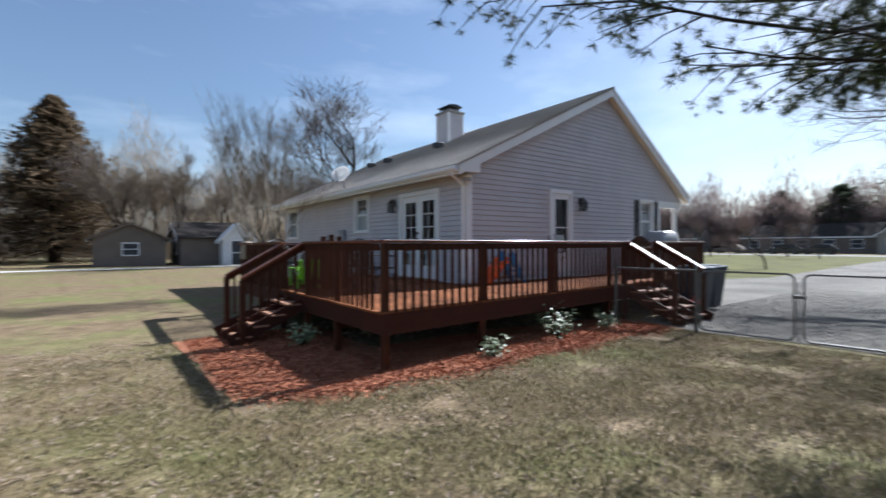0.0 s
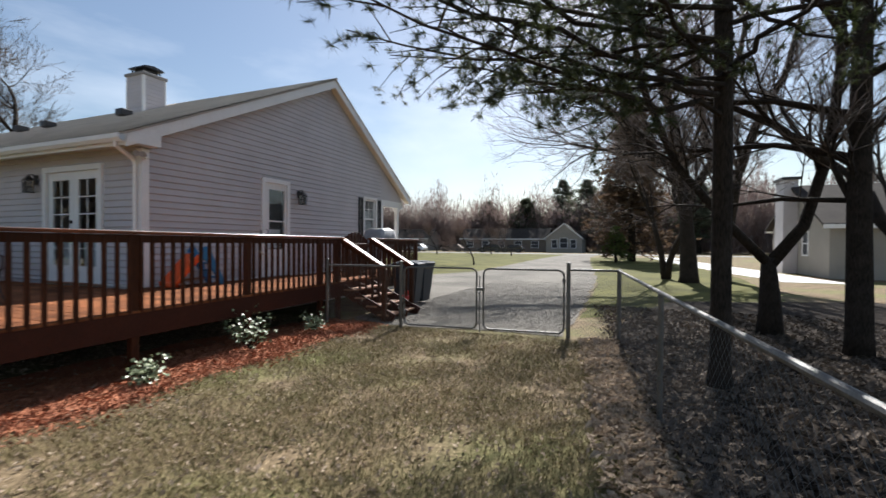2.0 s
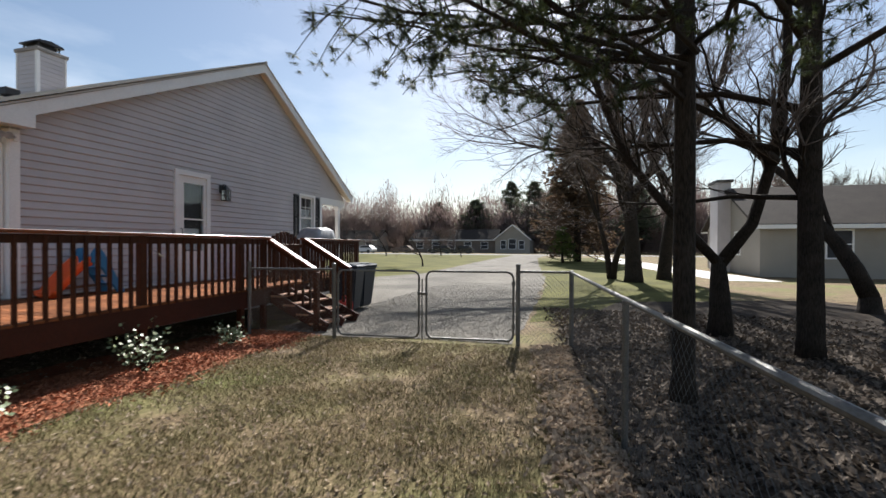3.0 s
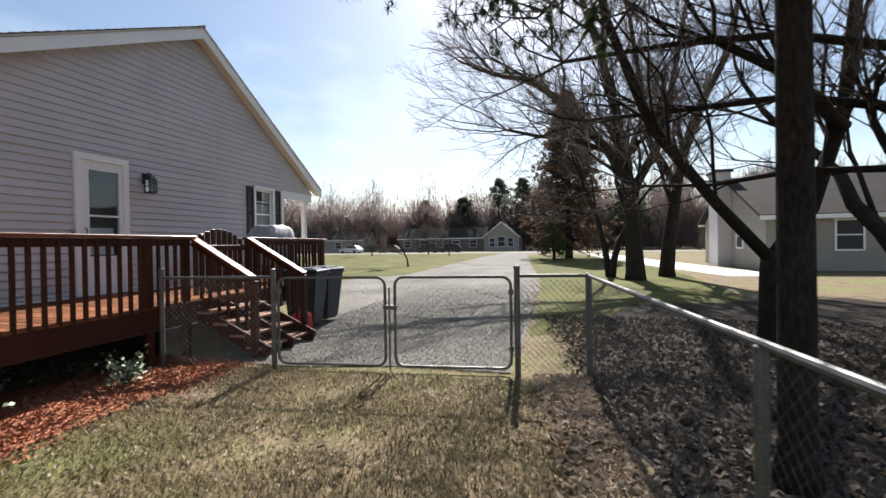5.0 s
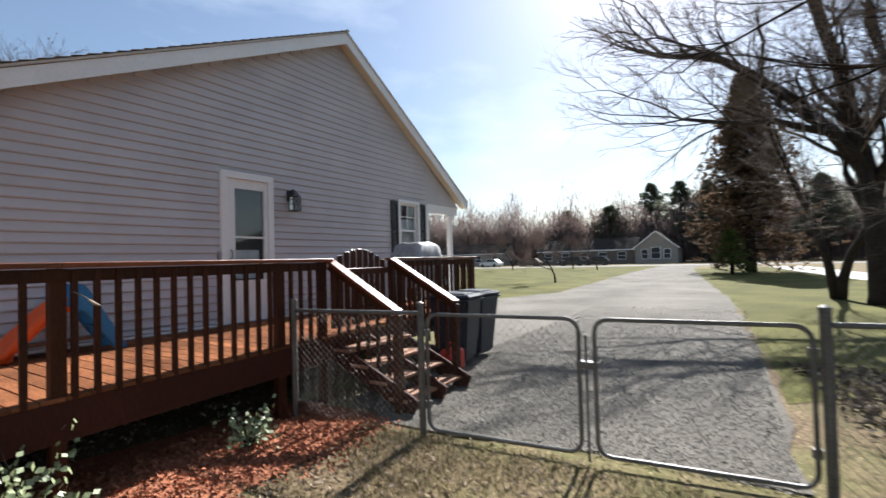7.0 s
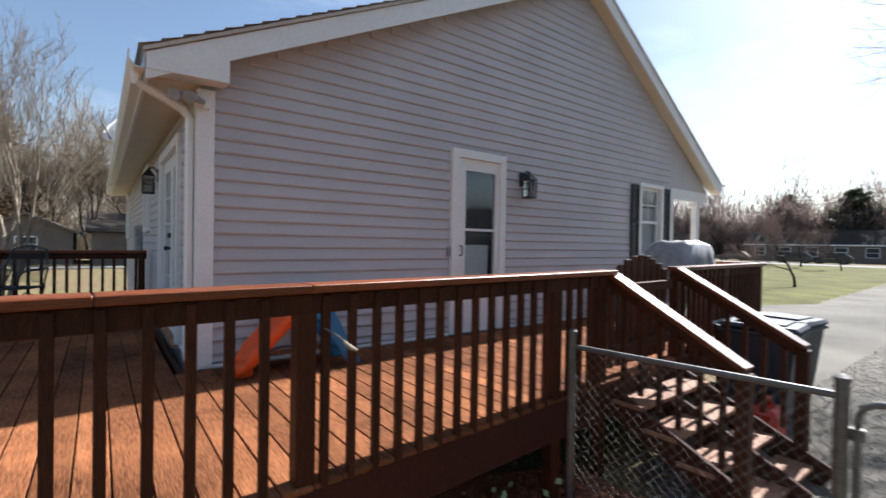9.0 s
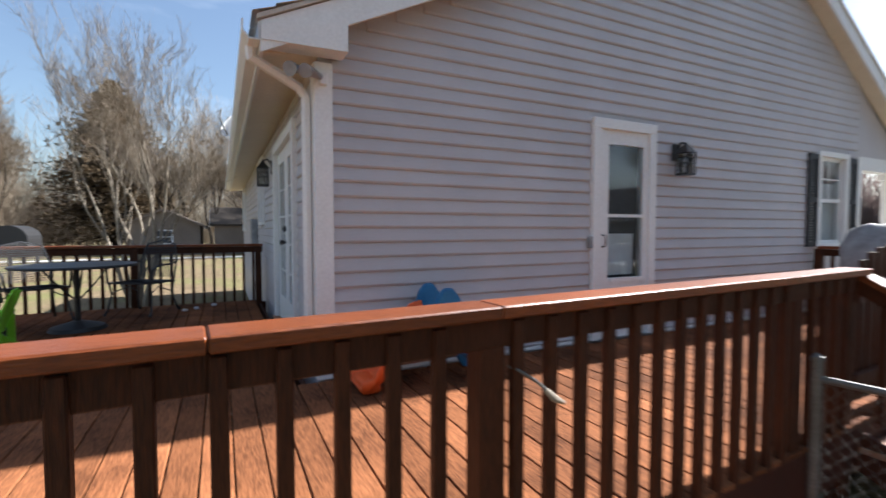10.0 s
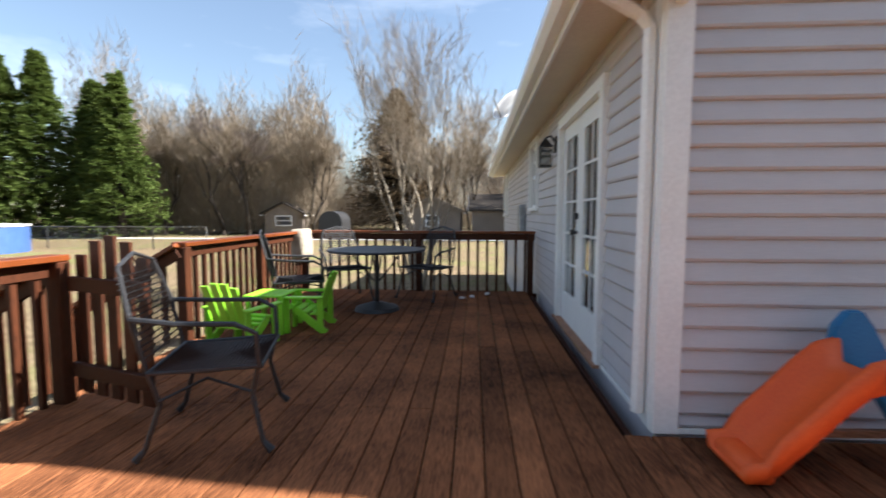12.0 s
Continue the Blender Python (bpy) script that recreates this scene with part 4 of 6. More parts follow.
# ---- trees ----
def grow(limbs, twigs, rnd, p, d, length, r, depth, limit, spread=0.55, lift=0.12, forks=(2, 3), wobble=0.12, taper=0.62, brush=5, least=0.003):
    """Recursive limbs: every shoot is a bent, tapering tube that forks along and at its end."""
    fine = depth >= limit - 1
    pts, n = [p.copy()], 2 if fine else (3 if depth > 1 else 4)
    for i in range(n):
        d = (d + Vector((rnd.gauss(0, wobble), rnd.gauss(0, wobble), rnd.gauss(0, wobble) + lift * 0.35))).normalized()
        pts.append(pts[-1] + d * (length / n))
    r = max(r, least)
    end = max(r * taper, least * 0.8)
    tube(twigs if fine else limbs, pts, [r + (end - r) * i / n for i in range(n + 1)], 3 if depth > 2 else (5 if depth > 0 else 9), depth == 0)
    if depth >= limit:
        for k in range(brush):
            q = pts[0].lerp(pts[-1], rnd.random())
            v = (d + Vector((rnd.gauss(0, 0.6), rnd.gauss(0, 0.6), rnd.gauss(0.1, 0.5)))).normalized() * length * rnd.uniform(0.45, 0.9)
            w = v.orthogonal().normalized() * end * 0.8
            w2 = v.cross(w).normalized() * end * 0.8
            a = [twigs.verts.new(x) for x in (q + w, q - w * 0.5 + w2, q - w * 0.5 - w2, q + v)]
            twigs.faces.new((a[0], a[1], a[3])), twigs.faces.new((a[1], a[2], a[3])), twigs.faces.new((a[2], a[0], a[3]))
        return
    for k in range(rnd.randint(*forks) + (1 if depth > 1 else 0)):
        last = k == 0
        i = n if last else rnd.randint(max(1, n - 2), n)
        ax = Vector((rnd.gauss(0, 1), rnd.gauss(0, 1), rnd.gauss(0, 0.6)))
        ax = (ax - d * ax.dot(d)).normalized()
        nd = (d + ax * (spread * (0.45 if last else 1) * rnd.uniform(0.7, 1.3)) + Vector((0, 0, lift))).normalized()
        grow(limbs, twigs, rnd, pts[i], nd, length * rnd.uniform(0.62, 0.85), end * (0.92 if last else rnd.uniform(0.5, 0.75)), depth + 1, limit, spread, lift, forks, wobble, taper, brush, least)


def bare_tree(at, height, r, seed, label, trunk_mat, twig_mat, lean=(0, 0), stems=1, limit=5, group="", spread=0.55, first=0.3, forks=(2, 3), lift=0.12, brush=5, limbs_at=(), least=0.003):
    """A leafless tree: a trunk with limbs, and the fine twigs of its crown. limbs_at: chosen main limbs, as (radius, points off the base)."""
    rnd = random.Random(seed)
    t = thing("tree", (*at, 0), label, "tree", group)
    limbs, twigs = bmesh.new(), bmesh.new()
    for rr, pts in limbs_at:
        pts = [Vector((at[0] + x, at[1] + y, z)) for x, y, z in pts]
        tube(limbs, pts, [rr * (1 - 0.55 * i / (len(pts) - 1)) for i in range(len(pts))], 8)
        for i in range(1, len(pts)):
            d = (pts[i] - pts[i - 1]).normalized()
            for k in range(3 if i < len(pts) - 1 else 4):
                ax = Vector((rnd.gauss(0, 1), rnd.gauss(0, 1), rnd.gauss(0.2, 0.6)))
                q = pts[i - 1].lerp(pts[i], rnd.uniform(0.5, 1.0)) if i < len(pts) - 1 else pts[i]
                if q.z > 1.9:
                    grow(limbs, twigs, rnd, q, (d + ax * 0.6).normalized(), height * 0.1 * rnd.uniform(0.7, 1.3), rr * 0.34, 3, limit, spread, lift, forks, 0.14, 0.66, brush, least)
    for s in range(0 if limbs_at else stems):
        a = s * math.tau / stems + rnd.random()
        out = 0.0 if stems == 1 else rnd.uniform(0.08, 0.22)
        d = Vector((lean[0] + out * math.cos(a), lean[1] + out * math.sin(a), 1)).normalized()
        p = Vector((at[0] + out * 0.6 * math.cos(a), at[1] + out * 0.6 * math.sin(a), -0.05))
        rr = r if stems == 1 else r * rnd.uniform(0.5, 0.75)
        if stems == 1:
            tube(limbs, [p, p + Vector((0, 0, 0.12)), p + d * 0.45], [r * 1.5, r * 1.2, r], 9, False)
            p = p + d * 0.4
        grow(limbs, twigs, rnd, p, d, height * first * rnd.uniform(0.9, 1.1), rr, 0, limit, spread, lift, forks, 0.12, 0.62, brush, least)
    part("trunk", limbs, trunk_mat, t, smooth=True)
    part("crown", twigs, twig_mat, t, "bare twigs", kind="stuff")
    return t


def spray(bm, rnd, c, o, size, n, flat):
    for _ in range(n):
        v = Vector((o.x + rnd.gauss(0, 0.6), o.y + rnd.gauss(0, 0.6), rnd.gauss(0.1, flat))).normalized()
        e = c + v * size * rnd.uniform(0.6, 1.3)
        w = v.cross(Vector((rnd.gauss(0, 0.5), rnd.gauss(0, 0.5), 1))).normalized() * size * 0.15
        bm.faces.new([bm.verts.new(q) for q in (c - w, c.lerp(e, 0.5) - w * 1.3, e, c.lerp(e, 0.5) + w * 1.3)])


def evergreen(at, height, width, seed, label, mat, group="", shape=1.0, clumps=1500, skirt=0.06, flat=0.35, ragged=0.3, grain=0.55):
    """A conifer: a tapered trunk, drooping limbs, and sprays of needles along them, with an uneven outline."""
    rnd = random.Random(seed)
    t = thing("tree", (*at, 0), label, "tree", group)
    base = Vector((*at, 0))
    part("trunk", tube(bmesh.new(), [base, base + Vector((0, 0, height * 0.5)), base + Vector((0, 0, height * 0.97))], [width * 0.05, width * 0.03, 0.02], 8), M["bark"], t, smooth=True)
    limbs, green = bmesh.new(), bmesh.new()
    arms = []
    for i in range(clumps // 9):
        f = rnd.random() ** 0.8
        z = height * (skirt + (0.985 - skirt) * f)
        full = width * 0.5 * (1 - f ** shape)
        reach = full * rnd.uniform(1 - ragged, 1 + ragged * 0.55) + 0.2
        arms.append((z, reach, rnd.uniform(0, math.tau), rnd.uniform(-0.25, 0.3)))
    for z, reach, a, tilt in arms:
        o = Vector((math.cos(a), math.sin(a), 0))
        root, tip = base + Vector((0, 0, z)), base + o * reach + Vector((0, 0, z + reach * tilt))
        tube(limbs, [root, root.lerp(tip, 0.5) - Vector((0, 0, reach * 0.05)), tip], [0.012 + 0.012 * reach, 0.02, 0.008], 3, False)
        for k in range(9):
            s = 1.0 - 0.75 * (k / 9) ** 1.2
            c = root.lerp(tip, s) + Vector((rnd.gauss(0, 0.5), rnd.gauss(0, 0.5), rnd.gauss(0, 0.35))) * (0.12 + reach * 0.17)
            spray(green, rnd, c, o, (0.1 + width * 0.075) * grain, 8, flat)
    part("limb_whorl", limbs, M["bark"], t, kind="stuff")
    part("crown", green, mat, t, "needle sprays", kind="stuff")
    return t


BARE = "bare trees behind the fence"
bare_tree((10.5, -2.4), 11, 0.2, 11, "forked dark-barked leafless tree by the fence", M["bark"], M["twig"], limit=6, group=BARE, spread=0.8, brush=4,
          limbs_at=((0.22, ((0, 0, -0.05), (0.0, 0.0, 0.4), (0.02, 0.02, 1.0), (-0.02, 0.05, 1.35))),
                    (0.085, ((-0.02, 0.05, 1.25), (-0.25, 0.75, 2.0), (-0.45, 1.55, 3.0), (-0.6, 2.1, 4.4), (-0.5, 2.4, 6.2), (-0.6, 2.6, 7.6))),
                    (0.11, ((0.0, 0.0, 1.25), (0.15, -0.5, 1.9), (-0.1, -0.75, 3.1), (-0.1, -0.9, 4.6), (0.2, -1.0, 6.6), (0.1, -0.9, 8.2))),
                    (0.09, ((-0.1, -0.75, 2.9), (-0.6, 0.1, 3.5), (-0.8, 0.9, 3.9)))))
bare_tree((9.2, -3.15), 10, 0.2, 5, "straight dark-barked leafless tree with level limbs", M["bark"], M["twig"], limit=6, group=BARE, spread=0.7, brush=4,
          limbs_at=((0.2, ((0, 0, -0.05), (0, 0, 0.3), (0, 0.03, 2.5), (0.05, 0.0, 5.0), (0, 0.1, 8.0))),
                    (0.055, ((0, 0.03, 2.8), (0.5, 0.9, 3.15), (1.1, 1.9, 3.25), (1.8, 3.1, 3.4))),
                    (0.058, ((0, 0.03, 3.4), (0.3, 1.0, 3.8), (0.6, 2.1, 3.95), (0.9, 3.4, 4.0))),
                    (0.042, ((0, 0.03, 2.2), (0.6, 0.8, 2.3), (1.3, 1.5, 2.25), (1.9, 2.2, 2.35))),
                    (0.055, ((0, 0.03, 3.9), (-0.3, -1.0, 4.5), (-0.4, -2.0, 5.6))),
                    (0.06, ((0, 0.03, 4.2), (-0.6, 0.9, 5.2), (-1.2, 1.6, 6.4)))))
bare_tree((22.5, -2.4), 15, 0.4, 21, "large spreading leafless tree with dark bark", M["bark"], M["twig"], limit=6, group=BARE, spread=0.7, brush=3,
          limbs_at=((0.42, ((0, 0, -0.05), (0, 0, 0.3), (0, 0.05, 1.4), (0, 0.15, 3.0), (0.1, 0.4, 4.5))),
                    (0.22, ((0.05, 0.25, 3.8), (0, 0.9, 5.0), (0, 1.9, 6.3), (0, 3.0, 7.4), (0, 4.0, 8.2), (0, 5.0, 8.4))),
                    (0.24, ((0.1, 0.4, 4.3), (0.2, 0.6, 6.5), (0.1, 1.2, 9.0), (0, 2.0, 11.5))),
                    (0.18, ((0.0, 0.1, 3.4), (0.1, -0.9, 5.2), (0.1, -1.4, 7.5), (0, -1.9, 10.5))),
                    (0.12, ((0, 0.9, 5.0), (-0.4, 2.4, 5.6), (-0.6, 3.6, 5.7), (-0.8, 4.8, 6.0)))))
bare_tree((24.4, -3.9), 15, 0.34, 22, "large spreading leafless tree with dark bark", M["bark"], M["twig"], limit=6, group=BARE, spread=0.7, brush=3,
          limbs_at=((0.36, ((0, 0, -0.05), (0, 0, 0.3), (0, -0.1, 1.6), (0, -0.4, 3.6), (0, -0.6, 5.0))),
                    (0.2, ((0, -0.6, 4.8), (0.1, -1.2, 6.8), (0, -2.2, 8.8), (0, -2.8, 11.5))),
                    (0.18, ((0, -0.4, 3.8), (0, 0.6, 5.6), (-0.3, 1.0, 8.0), (-0.4, 1.4, 10.8)))))
bare_tree((24.1, -1.7), 10, 0.22, 23, "slim leafless tree with two stems", M["bark"], M["twig"], (0, 0.02), 2, 5, BARE, 0.45, 0.3)
bare_tree((14.5, -6.5), 12, 0.2, 24, "leafless tree behind the fence", M["bark"], M["twig"], (0, 0), 1, 6, BARE, 0.6, 0.22)
bare_tree((7.6, -6.0), 11, 0.18, 25, "leafless tree behind the fence", M["bark"], M["twig"], (0, 0), 1, 6, BARE, 0.7, 0.22)
bare_tree((3.9, 15.1), 8, 0.085, 31, "pale multi-stemmed leafless tree behind the deck", M["pale_bark"], M["shoot"], (0, 0), 7, 5, "", 0.5, 0.24, (2, 3), 0.24, 3, (), 0.0036)
bare_tree((17.5, 37), 27, 0.45, 41, "tall leafless tree with arching limbs behind the house", M["bark"], M["twig"], (0, 0), 1, 6, "", 0.8, 0.21, (3, 3), 0.1, 2, (), 0.012)

# pine over the lawn: one straight stem and long low boughs of needle tufts
pine = thing("tree", (6.68, -1.05, 0), "pine with long low needle-covered boughs over the lawn", "tree")
rnd = random.Random(8)
base = Vector((6.68, -1.05, 0))
part("trunk", tube(bmesh.new(), [base, base + Vector((0, 0, 0.3)), base + Vector((0.02, 0.0, 3)), base + Vector((-0.05, 0.05, 7)), base + Vector((0, 0, 10))], [0.14, 0.103, 0.093, 0.075, 0.035], 10), M["bark"], pine, smooth=True)
boughs, tufts = bmesh.new(), bmesh.new()


def tuft(c, size, n, out):
    for _ in range(n):
        v = (Vector((rnd.gauss(0, 1), rnd.gauss(0, 1), rnd.gauss(0, 0.8))).normalized() + out * 0.6).normalized()
        e = c + v * size * rnd.uniform(0.6, 1.1)
        w = v.orthogonal().normalized() * size * 0.05
        tufts.faces.new([tufts.verts.new(q) for q in (c - w, c + w, e)])


def bough(root, tip, r, n_side, sag):
    root, tip = Vector(root), Vector(tip)
    pts = []
    for i in range(9):
        f = i / 8
        pts.append(root.lerp(tip, f) + Vector((rnd.gauss(0, 0.05), rnd.gauss(0, 0.05), -sag * math.sin(math.pi * f) + rnd.gauss(0, 0.03))))
    tube(boughs, pts, [r * (1 - 0.85 * i / 8) for i in range(9)], 6)
    d = (tip - root).normalized()
    side = d.cross(Vector((0, 0, 1))).normalized()
    for k in range(n_side):
        f = rnd.uniform(0.28, 1.0)
        j = min(7, int(f * 8))
        p = pts[j].lerp(pts[j + 1], f * 8 - j)
        v = (side * rnd.choice((-1, 1)) * rnd.uniform(0.3, 1) + d * rnd.uniform(0.1, 0.8) + Vector((0, 0, rnd.uniform(-0.5, 0.3)))).normalized()
        ln = rnd.uniform(0.3, 0.9) * (1.2 - 0.5 * f)
        q = p + v * ln
        tube(boughs, [p, p.lerp(q, 0.5) + Vector((0, 0, 0.03)), q], [0.008, 0.005, 0.003], 3, False)
        for m in range(rnd.randint(3, 6)):
            g = rnd.uniform(0.35, 1.05)
            c = p.lerp(q, g) + Vector((rnd.gauss(0, 0.05), rnd.gauss(0, 0.05), rnd.gauss(0, 0.05)))
            tuft(c, rnd.uniform(0.07, 0.115), 38, v)


LOW = ((2.9, 1.25, 2.85), (3.4, 0.9, 2.95), (4.0, 1.9, 3.2), (4.6, 1.35, 3.1), (2.6, 0.2, 3.1), (3.4, 2.4, 3.7), (5.2, 2.2, 3.5), (3.2, -1.4, 3.3), (6.0, 1.6, 4.3), (7.4, 0.8, 4.2), (7.9, 1.0, 3.5), (4.0, 0.2, 4.2), (3.3, 1.0, 4.6), (4.8, 2.4, 5.0), (2.4, -0.6, 4.2), (9.0, -0.2, 4.8), (8.2, -3.0, 4.0), (5.2, -3.4, 3.8), (2.6, 1.8, 4.2), (2.1, 1.9, 3.15), (1.9, 2.4, 3.4), (2.3, 2.8, 3.65), (2.8, 3.2, 3.95), (6.9, 1.5, 3.5), (9.3, 0.9, 4.7), (9.9, 1.7, 5.3))
for tip in LOW:
    bough(base + Vector((0, 0, tip[2] + rnd.uniform(0.0, 0.4))), tip, 0.032, 18, 0.12)
for k in range(16):
    a, z = rnd.uniform(0, math.tau), rnd.uniform(5.2, 9.5)
    bough(base + Vector((0, 0, z)), base + Vector((3.2 * math.cos(a), 3.2 * math.sin(a), z + 0.3)), 0.045, 26, 0.1)
part("bough", boughs, M["bark"], pine)
part("crown", tufts, M["needle"], pine, "dark pine needle tufts", kind="stuff")

evergreen((48, -0.2), 15.8, 7.6, 61, "tall rusty-brown cedar beside the drive", M["cedar"], clumps=5400, shape=1.35, grain=0.6, ragged=0.5)
evergreen((44, 1.1), 3.2, 2.8, 62, "small green conifer at the foot of the cedar", M["spruce"], clumps=900)
for i, (x, y, h, w) in enumerate(((-29.8, 40, 14.8, 7.4), (-32.2, 39, 14.3, 7.4), (-25.8, 41.5, 12.0, 6.6), (-23.2, 40, 13.2, 6.0), (-27.8, 43, 13.4, 7.2), (-36, 38, 14.6, 6.6), (-40, 35, 14, 6.8))):
    evergreen((x, y), h, w, 70 + i, "tall green spruce at the yard's edge", M["spruce"], "spruce row", clumps=4200, shape=0.95, skirt=0.03, grain=0.6, ragged=0.38)
evergreen((-3.9, 58.5), 16.4, 11.0, 80, "tall brownish evergreen at the back of the yard", M["brown_fir"], clumps=7500, shape=1.7, grain=0.42, ragged=0.45)

# woods round the yard: three bare trees, repeated
protos = [bare_tree((200 + 20 * i, 300), 16 + i, 0.17, 90 + i, "leafless tree in the woods round the yard", M["bark"], (M["shoot"], M["twig"], M["red_twig"])[i], (0, 0), 1, 5, "woods", 0.6, 0.2, (3, 3), 0.16, 7, (), 0.012) for i in range(3)]
rnd = random.Random(4)
spots = []
for k in range(12):
    spots.append((rnd.uniform(-29, -5), rnd.uniform(44, 56), 0, rnd.uniform(0.9, 1.15)))
for k in range(26):
    spots.append((-20 + 42 * (k + rnd.random()) / 26, rnd.uniform(44, 60), rnd.choice((0, 0, 1)), rnd.uniform(0.8, 1.1)))
for k in range(24):
    spots.append((rnd.uniform(98, 112), -30 + 100 * (k + rnd.random()) / 24, rnd.choice((1, 2, 2)), rnd.uniform(0.7, 1.0)))
for k in range(6):
    spots.append((rnd.uniform(44, 70), rnd.uniform(-40, -18), 1, rnd.uniform(0.7, 0.95)))
for k in range(6):
    spots.append((rnd.uniform(16, 70), rnd.uniform(62, 85), 1, rnd.uniform(0.8, 1.1)))
for k in range(3):
    spots.append((rnd.uniform(-48, -30), rnd.uniform(-20, 32), 0, rnd.uniform(0.8, 1.1)))
spots = [q for q in spots if not (-9.5 < q[0] < 0.5 and 30 < q[1] < 62)]
for x, y, i, s in spots + [(33, 10.6, 2, 0.36), (59, 14.2, 2, 0.4), (66, 19, 2, 0.5), (62, 26, 2, 0.5)]:
    t = copy_thing(protos[i], pose(x, y, 0, 0, 0, rnd.uniform(0, 360)))
    t.scale = (s, s, s * rnd.uniform(0.9, 1.1))
for p in protos:
    for o in list(p.children):
        bpy.data.objects.remove(o)
    bpy.data.objects.remove(p)
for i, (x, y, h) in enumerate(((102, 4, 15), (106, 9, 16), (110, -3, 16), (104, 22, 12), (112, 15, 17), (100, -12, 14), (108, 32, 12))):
    evergreen((x, y), h, 11, 100 + i, "pine beyond the road, lightened for distance haze", M["far_pine"], "pines beyond the road", clumps=2000, shape=1.7, skirt=0.15, ragged=0.7, grain=0.6)


def thicket(name, count, x0, y0, x1, y1, height, mat, label, seed, wide=1.0):
    """Undergrowth and fine far twigs: many thin upright shoots in a band, with an uneven top."""
    r2 = random.Random(seed)
    verts, faces = [], []
    for k in range(count):
        x, y = r2.uniform(x0, x1), r2.uniform(y0, y1)
        top = height * (0.55 + 0.45 * noise.noise((x * 0.12, y * 0.12, seed)) + 0.25 * noise.noise((x * 0.5, y * 0.5, seed)))
        z = max(0.0, top * (1 - r2.random() ** 0.6))
        p = Vector((x, y, z))
        v = Vector((r2.gauss(0, 0.45), r2.gauss(0, 0.45), 1)).normalized() * r2.uniform(0.8, 2.2)
        w = Vector((-v.y, v.x, 0)).normalized() if k % 2 else Vector((1, 0.3, 0)).normalized()
        w = w * wide * r2.uniform(0.012, 0.03)
        b = len(verts)
        verts += [p - w, p + w, p + v]
        faces.append((b, b + 1, b + 2))
    me = bpy.data.meshes.new(name)
    me.from_pydata([tuple(v) for v in verts], [], faces)
    me.materials.append(mat)
    return tagged(new(name, me), label, "thicket", kind="stuff")


thicket("far_thicket", 55000, -26, 60, 24, 72, 20, M["tan_twig"], "hazy brown thicket of bare twigs behind the yard", 3, 1.3)
thicket("far_thicket", 170000, 100, -45, 114, 85, 22, M["red_twig"], "reddish thicket of bare twigs beyond the road, haze in its pale colour", 4, 4.0)
thicket("far_thicket", 42000, -34, 46, -9.5, 53, 21, M["tan_twig"], "sunlit tan thicket of bare twigs behind the lane", 7, 1.5)
thicket("far_thicket", 26000, 46, -34, 84, -20, 9, M["twig"], "bare thicket beyond the neighbouring house", 5, 2.2)
thicket("far_thicket", 20000, 24, 66, 84, 80, 10, M["twig"], "bare thicket at the edge of the front lawn", 6, 2.2)

